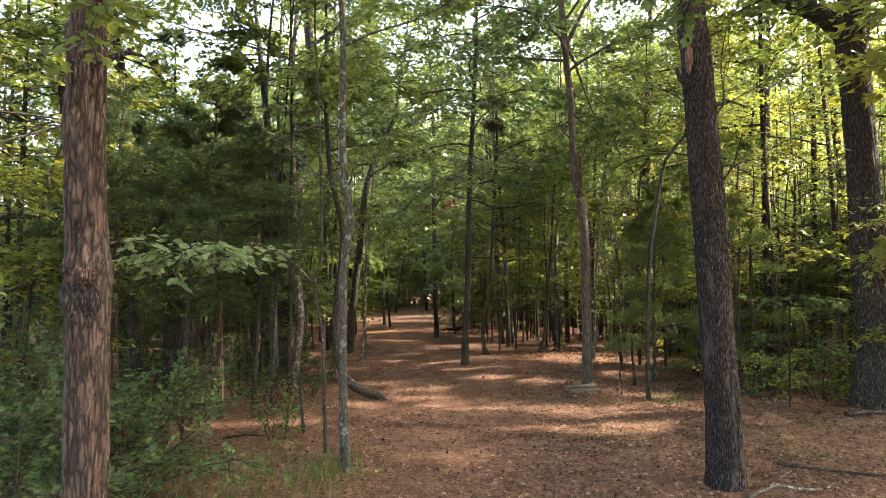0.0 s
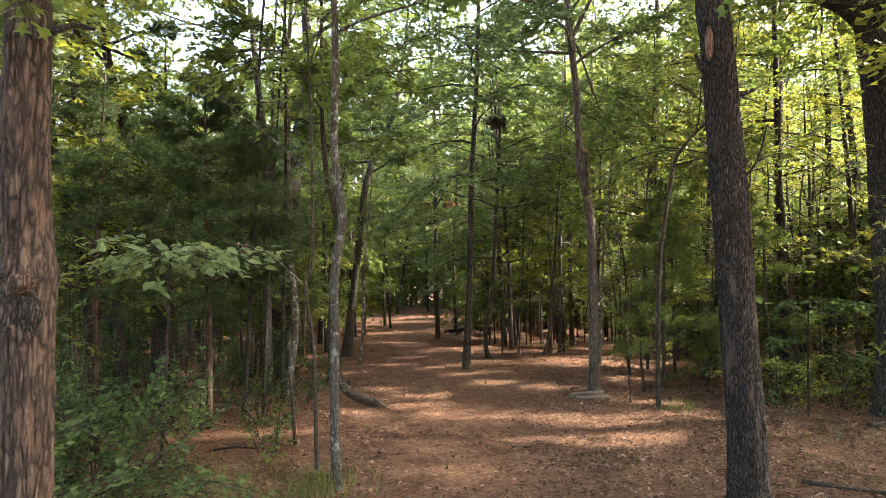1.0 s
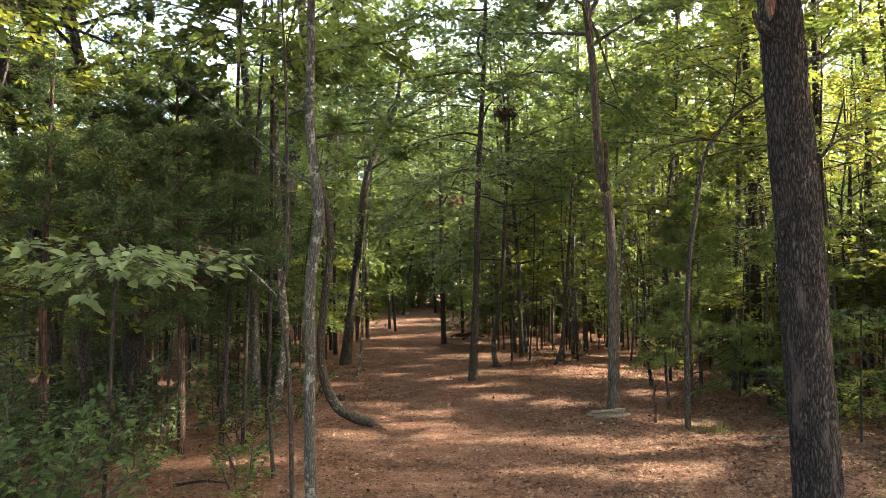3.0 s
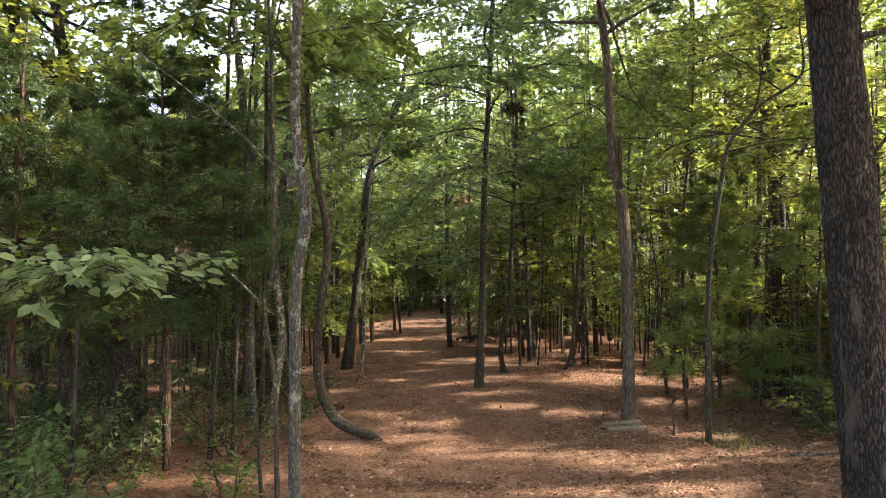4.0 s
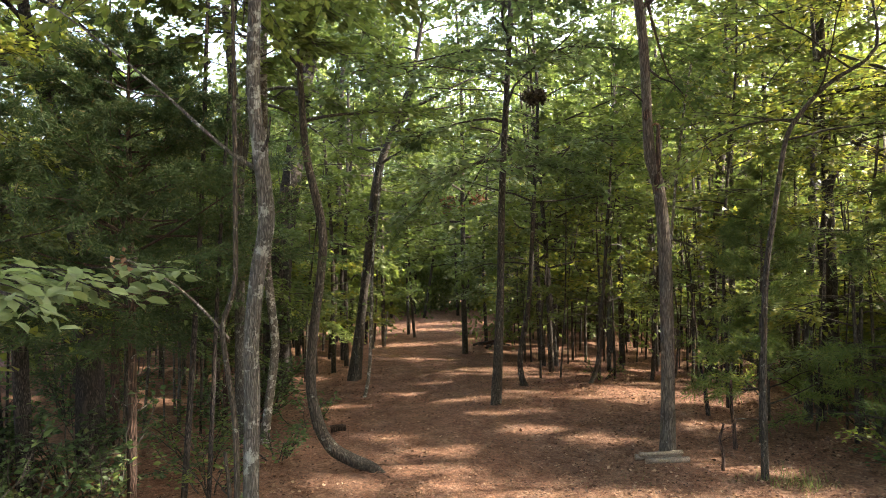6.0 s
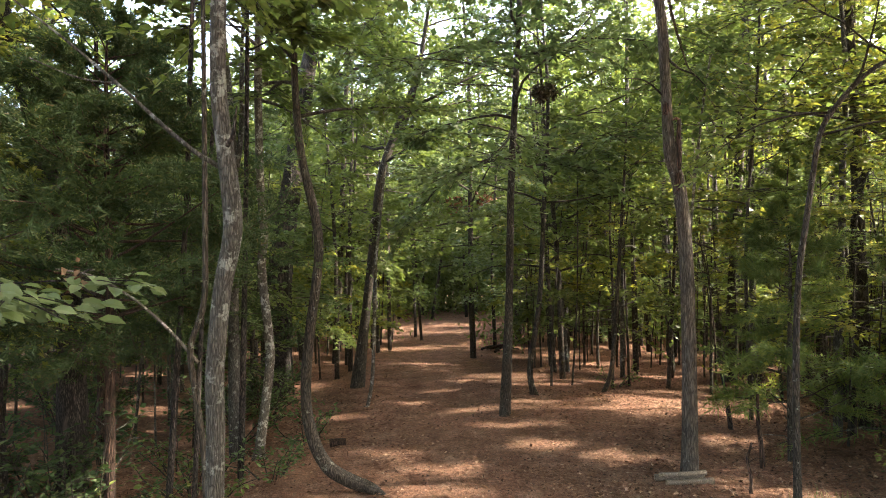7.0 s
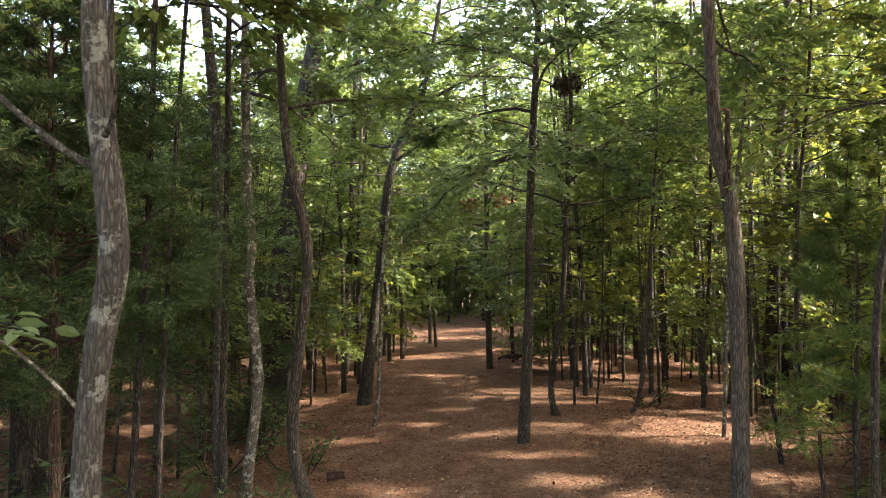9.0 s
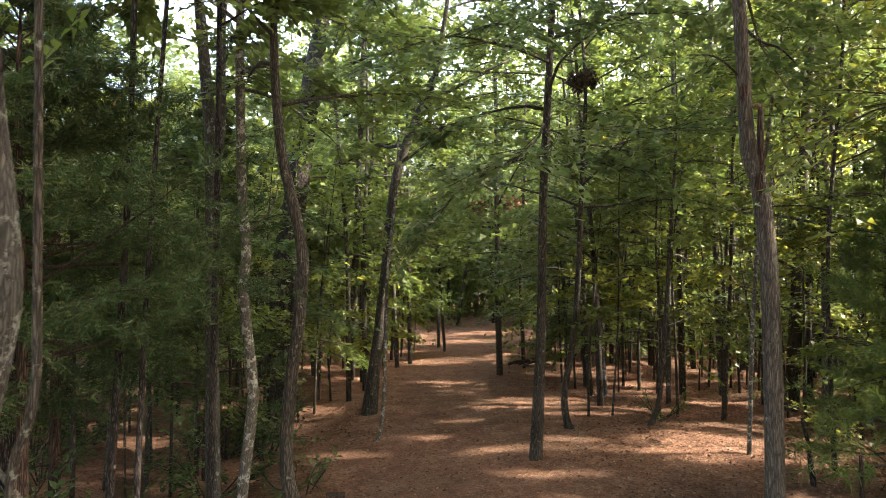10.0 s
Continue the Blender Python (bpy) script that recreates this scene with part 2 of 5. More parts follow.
def tube(line, radii, sides=8, relief=None, cap=True):
    """A tapered tube along a line. relief(angle, length): the radius multiplier that carves the bark."""
    line, radii = np.asarray(line, float), np.asarray(radii, float)
    n = len(line)
    tan = unit(np.gradient(line, axis=0))
    if np.mean(np.abs(tan[:, 2])) > 0.5:
        ref = np.tile([[1.0, 0, 0]], (n, 1))
    else:
        ref = np.tile([[0, 0, 1.0]], (n, 1))
    u = unit(np.cross(tan, ref))
    v = np.cross(tan, u)
    a = np.linspace(0, 2 * np.pi, sides, endpoint=False)
    s = np.concatenate([[0], np.cumsum(np.linalg.norm(np.diff(line, axis=0), axis=1))])
    rr = radii[:, None] * (relief(a[None, :], s[:, None]) if relief else np.ones((n, sides)))
    ring = line[:, None] + rr[..., None] * (u[:, None] * np.cos(a)[None, :, None] + v[:, None] * np.sin(a)[None, :, None])
    verts = ring.reshape(-1, 3)
    i = np.arange(n - 1)[:, None] * sides
    j = np.arange(sides)[None]
    k = (j + 1) % sides
    quads = np.stack([i + j, i + k, i + sides + k, i + sides + j], -1).reshape(-1, 4)
    if cap:
        verts = np.vstack([verts, line[-1:], line[:1]])
        top, low = len(verts) - 2, len(verts) - 1
        jj = np.arange(sides)
        kk = (jj + 1) % sides
        e = (n - 1) * sides
        tris = np.vstack([np.stack([e + jj, e + kk, np.full(sides, top)], -1), np.stack([kk, jj, np.full(sides, low)], -1)])
        return verts, quads, tris
    return verts, quads, np.zeros((0, 3), int)


def furrows(seed, count, depth, lumps=0.04, knots=(), plate=0.16):
    """Relief of the bark: rows of plates that run up the trunk, wander, and break off at uneven heights."""
    rng = np.random.default_rng(seed)
    big = [(k, rng.uniform(0, 6.28), rng.uniform(0.5, 2.0), rng.uniform(0, 6.28)) for k in (1, 2, 3)]
    ph = rng.uniform(0, 6.28, 8)
    off = rng.random(512)
    lift = rng.random(4096)

    def relief(a, s):
        a, s = np.broadcast_arrays(a, s)
        r = np.ones(a.shape)
        for k, p, f, q in big:
            r = r + lumps / k * np.sin(k * a + p + 0.6 * np.sin(f * s + q))
        wander = 0.4 * np.sin(2.1 * s + ph[0] + 2 * np.sin(a + ph[1])) + 0.3 * np.sin(6.3 * s + ph[2] + 3 * np.sin(2 * a + ph[3])) + 0.15 * np.sin(19 * s + 5 * np.sin(4 * a + ph[4]))
        u = count * a / (2 * np.pi) + wander + 40
        i = np.floor(u).astype(int) % count
        f = u - np.floor(u)
        ridge = np.clip(np.minimum(f, 1 - f) / 0.26, 0, 1) ** 0.7
        v = s / (plate * (0.6 + 0.8 * off[i % 512])) + 7 * off[(i * 7 + 3) % 512]
        g = v - np.floor(v)
        end = np.clip(np.minimum(g, 1 - g) / 0.1, 0, 1)
        cell = lift[(i * 131 + np.floor(v).astype(int) * 17) % 4096]
        for ka, ks, wa, ws, kd in knots:
            da = np.angle(np.exp(1j * (a - ka)))
            r = r + kd * np.exp(-(da / wa) ** 2 - ((s - ks) / ws) ** 2)
        return r + depth * (ridge * (0.6 + 0.4 * end) * (0.55 + 0.6 * cell) - 0.95)

    return relief


LEAF_DIAMOND = (np.array([(0, 0, 0), (0.5, 0.42, 0.1), (0, 1, -0.08), (-0.5, 0.42, 0.1)]), np.array([(0, 1, 2), (0, 2, 3)]), 0.72)
LEAF_OVAL = (np.array([(0, 0, 0), (0.42, 0.3, 0.07), (0.4, 0.66, 0.05), (0, 1, -0.1), (-0.4, 0.66, 0.05), (-0.42, 0.3, 0.07), (0, 0.5, 0)]),
             np.array([(0, 1, 6), (1, 2, 6), (2, 3, 6), (3, 4, 6), (4, 5, 6), (5, 0, 6)]), 0.6)
LEAF_TRI = (np.array([(0, 0, 0), (0.5, 0.55, 0.09), (-0.34, 0.95, -0.05)]), np.array([(0, 1, 2)]), 0.85)
LEAF_LOBED = (np.array([(0, 0.42, 0.02)] + [((0.5 if k % 2 == 0 else 0.2) * math.sin(k * 0.628), 0.42 - (0.58 if k == 5 else 0.55 if k % 2 == 0 else 0.24) * math.cos(k * 0.628 + math.pi) * 1.0, -0.04 * (k % 2 == 0)) for k in range(10)]),
              np.array([(0, k + 1, (k + 1) % 10 + 1) for k in range(10)]), 1.0)
LEAF_BLADE = (np.array([(0.5, 0, 0), (0, 1, 0), (-0.5, 0, 0)]), np.array([(0, 1, 2)]), 0.09)
LEAF_NEEDLE = (LEAF_BLADE[0], LEAF_BLADE[1], 0.18)
LEAF_SPRAY = (np.array([(0, 0, 0), (0.5, 0.55, 0.05), (0, 1, 0), (-0.5, 0.55, 0.05)]), np.array([(0, 1, 2), (0, 2, 3)]), 0.36)


def leaves(shape, at, way, up, size):
    form, tri, broad = shape
    way = unit(way)
    side = unit(np.cross(way, up))
    up = np.cross(side, way)
    size = size[:, None, None]
    f = form[None] * size
    v = at[:, None] + f[..., 0:1] * broad * side[:, None] + f[..., 1:2] * way[:, None] + f[..., 2:3] * up[:, None]
    t = tri[None] + (np.arange(len(at)) * len(form))[:, None, None]
    return v.reshape(-1, 3), t.reshape(-1, 3)


# openings in the canopy through which the sun reaches the floor: centre and half-axes on the ground
GAPS = [(2.47, 9.51, 0.75, 0.28), (2.99, 9.99, 0.75, 0.28), (1.92, 10.27, 0.9, 0.22), (1.3, 9.85, 0.7, 0.16), (-2.7, 10.3, 0.85, 0.25),
        (0.94, 14.3, 0.5, 0.28), (-0.16, 13.2, 0.5, 0.22), (1.86, 13.7, 0.4, 0.22), (0.48, 15.4, 0.6, 0.2), (-1.13, 13.9, 0.5, 0.2),
        (-1.22, 22, 0.8, 0.35), (-1.6, 17.7, 0.55, 0.25), (3.43, 17.67, 1.1, 0.42), (3.21, 16.68, 1.2, 0.45), (11.5, 27.5, 1.1, 0.5), (4.6, 16.5, 0.6, 0.22),
        (3.55, 12.5, 0.9, 0.2), (4.3, 11.6, 0.5, 0.2), (-2.47, 16.7, 0.7, 0.2), (-1.42, 11.7, 0.5, 0.22), (0.31, 11.65, 0.8, 0.22),
        (1.85, 11.6, 0.7, 0.26), (2.66, 10.95, 0.6, 0.26), (-0.2, 16.7, 0.6, 0.22), (-0.59, 20.2, 0.7, 0.28), (-1.77, 23.9, 0.9, 0.35),
        (-1.7, 29.4, 1.0, 0.5), (-1.68, 34.9, 1.3, 0.8), (-3.1, 27.6, 0.7, 0.4), (1.6, 19.6, 0.8, 0.25), (-0.9, 18.9, 0.5, 0.2),
        (0.9, 17.3, 0.5, 0.2), (5.6, 20.4, 0.8, 0.3), (-4.6, 19.0, 0.6, 0.35), (-1.2, 40, 1.4, 1.2), (-0.4, 12.3, 0.4, 0.15),
        (3.9, 14.6, 0.5, 0.2), (3.0, 20.5, 0.9, 0.35), (4.3, 19.2, 0.8, 0.3), (2.2, 22.5, 0.9, 0.4), (4.8, 21.8, 0.9, 0.4), (5.8, 18.2, 0.7, 0.3), (3.4, 24.5, 1.0, 0.5), (6.5, 23, 0.9, 0.5)]

rng_f = np.random.default_rng(31)
GAPS += [(rng_f.uniform(1.2, 8), rng_f.uniform(22, 37), rng_f.uniform(0.6, 1.2), rng_f.uniform(0.25, 0.5)) for _ in range(20)]
GAPS += [(rng_f.uniform(-9, -4), rng_f.uniform(20, 34), rng_f.uniform(0.7, 1.3), rng_f.uniform(0.3, 0.6)) for _ in range(10)]

# leafy spots that the sun reaches through the crowns: centre and radius
GLADES = [(6.3, 14, 3.7, 1.3), (-5.9, 9, 4.2, 1.3), (-4.3, 21.5, 2.4, 0.9), (1.8, 23.4, 2.6, 0.9), (6.8, 13, 6, 1.3), (-3.0, 45, 9.3, 3.0), (7.5, 18.5, 3.0, 1.1), (-7.5, 14, 4.4, 1.2), (4.6, 27, 3.4, 1.2), (5.4, 14.6, 2.2, 1.2), (4.6, 13.2, 1.2, 0.7), (7.6, 15.5, 4.2, 1.2), (-6.5, 28, 4.0, 1.3), (3.2, 33, 5.0, 1.4), (-3.6, 10.7, 0.7, 0.5), (-8.3, 20.5, 7.0, 1.7), (-7.0, 22.2, 4.6, 1.2), (6.3, 16.8, 1.6, 1.0)]
rng_g = np.random.default_rng(77)
for _ in range(30):
    side = rng_g.random() < 0.6
    GLADES.append((rng_g.uniform(3, 9) if side else rng_g.uniform(-9, -4), rng_g.uniform(10 if side else 17, 30), rng_g.uniform(0.6, 4.5), rng_g.uniform(0.35, 0.65)))
for _ in range(48):
    GLADES.append((rng_g.uniform(-3.5, 7), rng_g.uniform(19, 42), rng_g.uniform(0.6, 4.5), rng_g.uniform(0.5, 1.0)))


def in_gap(p, rng, glades=True):
    """True for leaves that would stand in the way of the sun over a gap."""
    s = p[:, 2] / SUN_DIR.z
    gx, gy = p[:, 0] - s * SUN_DIR.x, p[:, 1] - s * SUN_DIR.y
    out = np.zeros(len(p), bool)
    j = rng.normal(0, 0.22, len(p))
    for x, y, a, b in GAPS:
        wob = 0.12 + 0.3 * np.sin(3 * gx + 6 * gy + x) + 0.3 * np.sin(9 * gx - 7 * gy + y)
        out |= np.hypot((gx - x) / a, (gy - y) / b) < 1 + wob + j
    ray = np.array(SUN_DIR)
    for x, y, z, r in GLADES if glades else ():
        q = p - np.array((x, y, z))
        s = q @ ray
        out |= (s > 1.2 * r) & (np.linalg.norm(q - s[:, None] * ray, axis=1) < r * (0.85 + j + 0.2 * np.sin(4 * q[:, 0] + 3 * q[:, 1])))
    return out


def ground_z(x, y):
    x, y = np.asarray(x, float), np.asarray(y, float)
    z = 0.035 * np.sin(0.55 * x + 0.4 * y) + 0.03 * np.sin(0.9 * y - 0.35 * x + 1.3) + 0.012 * np.sin(2.3 * x + 1.1 * y) + 0.01 * np.sin(3.1 * y - 1.7 * x)
    z = z + 0.16 * np.exp(-((x - 2.4) ** 2 / 12 + (y - 17.6) ** 2 / 16)) - 0.15 / (1 + np.exp(np.clip((x + 3.4) * 2.5, -40, 40)))
    z = z + 0.08 * np.exp(-((x - 3.0) ** 2 + (y - 6.9) ** 2) / 3)
    far = np.clip((np.hypot(x, y) - 45) / 60, 0, 1)
    return z + far * (1.2 * np.sin(0.05 * x) + 0.8 * np.sin(0.04 * y + 1))


def gz(x, y):
    return float(ground_z(x, y))


# ---- trees ----
def limb_line(rng, start, azim, rise, length, n=7, wiggle=0.12, droop=0.0):
    """A bent limb from a point on the trunk."""
    out = [np.array(start, float)]
    a, e = azim, rise
    for i in range(n - 1):
        a += rng.normal(0, wiggle)
        e += rng.normal(0, wiggle) - droop / n
        out.append(out[-1] + length / (n - 1) * np.array([math.cos(a) * math.cos(e), math.sin(a) * math.cos(e), math.sin(e)]))
    return np.array(out)


def twigs(rng, lines, per, reach, lo=0.3, flat=0.25, rise=0.05):
    """Twig start, direction and length along limbs."""
    at, way, size = [], [], []
    for line in lines:
        n = max(2, int(per))
        s = rng.uniform(lo, 1.0, n) ** 0.8 * (len(line) - 1)
        i = np.minimum(s.astype(int), len(line) - 2)
        f = (s - i)[:, None]
        p = line[i] * (1 - f) + line[i + 1] * f
        d = unit(line[i + 1] - line[i])
        side = unit(np.cross(d, np.array([0, 0, 1.0])) + 1e-6)
        sg = rng.choice([-1, 1], n)[:, None]
        w = unit(d * rng.uniform(0.2, 1.0, (n, 1)) + side * sg * rng.uniform(0.4, 1.0, (n, 1)) + np.array([0, 0, 1.0]) * rng.normal(rise, flat, (n, 1)))
        L = np.linalg.norm(line[-1] - line[0])
        at.append(p), way.append(w), size.append(reach * L * rng.uniform(0.5, 1.1, n))
    return np.vstack(at), np.vstack(way), np.concatenate(size)


def twig_leaves(rng, at, way, size, per, leaf_size, shape, tilt=0.35, spread=1.0, sag=0.15):
    k = int(per)
    s = (np.linspace(0.15, 1.02, k)[None] + rng.normal(0, 0.04, (len(at), k)))
    p = at[:, None] + way[:, None] * (s * size[:, None])[..., None]
    p[..., 2] -= sag * s ** 2 * size[:, None]
    p = p + rng.normal(0, 0.03, p.shape)
    side = unit(np.cross(way, np.array([0, 0, 1.0])) + 1e-6)
    sg = np.where(np.arange(k) % 2 == 0, 1.0, -1.0)[None, :, None] * rng.uniform(0.3, 1.2, (len(at), k, 1)) * spread
    d = way[:, None] + side[:, None] * sg + rng.normal(0, 0.2, p.shape)
    d[..., 2] -= 0.25
    up = np.array([0, 0, 1.0]) + rng.normal(0, tilt, p.shape)
    n = p.shape[0] * k
    return p.reshape(n, 3), d.reshape(n, 3), up.reshape(n, 3), leaf_size * rng.uniform(0.65, 1.25, n)


def twig_tubes(at, way, size, r=0.006, sag=0.15):
    """Three-sided twigs, all in one go."""
    n = len(at)
    s = np.array([0, 0.5, 1.0])
    p = at[:, None] + way[:, None] * (s[None] * size[:, None])[..., None]
    p[..., 2] -= sag * s ** 2 * size[:, None]
    side = unit(np.cross(way, np.array([0, 0, 1.0])) + 1e-6)
    up = np.cross(side, way)
    a = np.array([0, 2.094, 4.189])
    off = side[:, None] * np.cos(a)[None, :, None] + up[:, None] * np.sin(a)[None, :, None]
    rad = r * np.array([1.0, 0.7, 0.25])
    v = p[:, :, None] + off[:, None] * rad[None, :, None, None]
    base = (np.arange(n) * 9)[:, None, None]
    q = np.array([(i * 3 + j, i * 3 + (j + 1) % 3, i * 3 + 3 + (j + 1) % 3, i * 3 + 3 + j) for i in range(2) for j in range(3)])
    return v.reshape(-1, 3), (q[None] + base).reshape(-1, 4)


def crown_mesh(rng, lines, root, mat, twig_mat, shape=LEAF_DIAMOND, per_limb=12, per_twig=12, leaf_size=0.11, reach=0.4, tilt=0.35, flat=0.25, lo=0.3, with_twigs=True, extra=None, gaps=True, glades=True):
    at, way, size = twigs(rng, lines, per_limb, reach, lo, flat)
    p, d, u, z = twig_leaves(rng, at, way, size, per_twig, leaf_size, shape, tilt)
    if gaps:
        keep = ~in_gap(p + np.array(root), rng, glades)
        p, d, u, z = p[keep], d[keep], u[keep], z[keep]
    keep = ~near_path(p + np.array(root))
    p, d, u, z = p[keep], d[keep], u[keep], z[keep]
    v, t = leaves(shape, p, d, u, z)
    vs, fs, sl = [v], [t], [0]
    n = len(v)
    if with_twigs:
        if gaps:
            k2 = ~in_gap(at + way * size[:, None] * 0.5 + np.array(root), rng, glades)
            at, way, size = at[k2], way[k2], size[k2]
        k2 = ~near_path(at + way * size[:, None] * 0.5 + np.array(root), 1.0)
        at, way, size = at[k2], way[k2], size[k2]
        tv, tq = twig_tubes(at, way, size)
        vs.append(tv), fs.append(tq + n), sl.append(1)
        n += len(tv)
    if extra is not None:
        for ev, eq, et in extra:
            vs.append(ev), fs.append(eq + n), sl.append(1)
            n += len(ev)
    return make_mesh("crown", np.vstack(vs), fs, [mat, twig_mat], sl, smooth=False)


def near_path(p, clear=1.1):
    """Keeps the air along the walk free of leaves."""
    y = np.clip(p[:, 1], -1.0, 6.2)
    cx, cz = 0.03 * y, 2.2 + 0.13 * y
    return np.sqrt((p[:, 0] - cx) ** 2 + (p[:, 1] - y) ** 2 + (p[:, 2] - cz) ** 2) < clear


def tree(name, label, x, y, pts, bark_mat, leaf_mat, height=11.0, crown_from=4.0, spread=2.4, limbs=16, per_limb=12, per_twig=12, leaf_size=0.11, seed=0,
         sides=10, relief=None, rings=40, named_limbs=5, with_twigs=True, forks=(), category="tree", group="", shape=LEAF_DIAMOND, rise=0.55, flat=0.25, gaps=True, tilt=0.5, bare_forks=(), detail=None, low=0.9, glades=True):
    """A broadleaf tree. pts: (x, z, radius) up the trunk, as far as it is plain to see; it goes on from there to its height."""
    rng = np.random.default_rng(seed + 11)
    root = (x, y, gz(x, y))
    ctrl = [(px - x, 0.0, pz - root[2]) for px, pz, _ in pts]
    rad = [r for *_, r in pts]
    ctrl[0] = (ctrl[0][0], 0, -0.12)
    if ctrl[-1][2] < height - 1:
        lean = np.clip((ctrl[-1][0] - ctrl[-2][0]) / max(0.5, ctrl[-1][2] - ctrl[-2][2]), -0.15, 0.15)
        z = ctrl[-1][2]
        steps = max(2, int((height - z) / 2))
        r0 = rad[-1]
        cx, cy = ctrl[-1][0], 0.0
        for i in range(steps):
            dz = (height - z) / steps
            cx += lean * dz * 0.6 + rng.normal(0, 0.1)
            cy += rng.normal(0, 0.12)
            ctrl.append((cx, cy, ctrl[-1][2] + dz))
            rad.append(r0 * (1 - 0.85 * (i + 1) / steps))
    line = spline(ctrl, 900 if detail else rings)
    rr = np.maximum(spline([(r, 0, 0) for r in rad], len(line))[:, 0], 0.004)
    if detail:
        hs = np.concatenate([np.linspace(-0.12, detail, rings - 20, endpoint=False), np.linspace(detail, height, 20)])
        line = np.stack([np.interp(hs, np.maximum.accumulate(line[:, 2]), line[:, k]) for k in range(2)] + [hs], -1)
        rr = np.interp(hs, np.maximum.accumulate(spline(ctrl, 900)[:, 2]), rr)
    flare = 1 + 0.5 * np.exp(-np.maximum(line[:, 2] + 0.0, 0) / 0.1) * (rad[0] > 0.05)
    me = make_mesh("trunk", *(lambda v, q, t: (v, [q, t]))(*tube(line, rr * (flare if len(pts) < 3 or pts[0][2] < 1.15 * pts[1][2] else 1), sides, relief)), [bark_mat])
    top = thing(name, label, category, root, group)
    part("trunk", me, top)
    lines, extra = [], []
    zs = line[:, 2]
    named_limbs = min(named_limbs, limbs)
    for i in range(limbs):
        f = (i + rng.uniform(0.1, 0.9)) / limbs
        z = crown_from + (height - crown_from) * f ** low
        k = min(int(np.searchsorted(zs, z)), rings - 1)
        az = i * 2.4 + rng.normal(0, 0.4)
        L = spread * (0.45 + 0.75 * math.sin(math.pi * min(1, 0.18 + 0.8 * f))) * rng.uniform(0.7, 1.2)
        ln = limb_line(rng, line[k], az, rise * (0.4 + 0.8 * f) + rng.normal(0, 0.12), L, droop=0.4)
        r0 = min(rr[k] * 0.55, 0.012 + 0.016 * L)
        if gaps and (i >= named_limbs or x > 5) and (lines or i < limbs - 2) and in_gap(ln[2:] + np.array(root), rng, glades).mean() > (0.2 if x > 8 else 0.3):
            continue
        tv = tube(ln, np.linspace(r0, 0.004, len(ln)), 5)
        lines.append(ln)
        if i < named_limbs:
            part("limb", make_mesh("limb", tv[0], [tv[1], tv[2]], [bark_mat]), top)
        else:
            extra.append(tv)
    for ctrl_f, r_a, r_b in forks:
        ln = spline([(a - x, b, c - root[2]) for a, b, c in ctrl_f], 16)
        tv = tube(ln, np.linspace(r_a, r_b, 16), max(6, sides // 2), relief)
        part("limb", make_mesh("limb", tv[0], [tv[1], tv[2]], [bark_mat]), top)
        for j in range(5):
            lines.append(limb_line(rng, ln[8 + j], rng.uniform(0, 6.28), 0.5, spread * 0.6, droop=0.3))
            extra.append(tube(lines[-1], np.linspace(r_b * 0.5, 0.004, 7), 4))
    for ctrl_f, r_a, r_b, mt in bare_forks:
        ln = spline([(a - x, b, c - root[2]) for a, b, c in ctrl_f], 14)
        tv = tube(ln, np.linspace(r_a, r_b, 14), 10, furrows(seed + 5, 7, 0.12))
        part("dead_limb", make_mesh("dead_limb", tv[0], [tv[1], tv[2]], [mt]), top)
    if leaf_mat:
        part("crown", crown_mesh(rng, lines, root, leaf_mat, bark_mat, shape, per_limb, per_twig, leaf_size, 0.42, tilt, flat, 0.25, with_twigs, extra, gaps, glades), top)
    elif extra:
        part("twigs", crown_mesh(rng, lines, root, bark_mat, bark_mat, LEAF_BLADE, 2, 2, 0.02, 0.3, extra=extra), top)
    return top


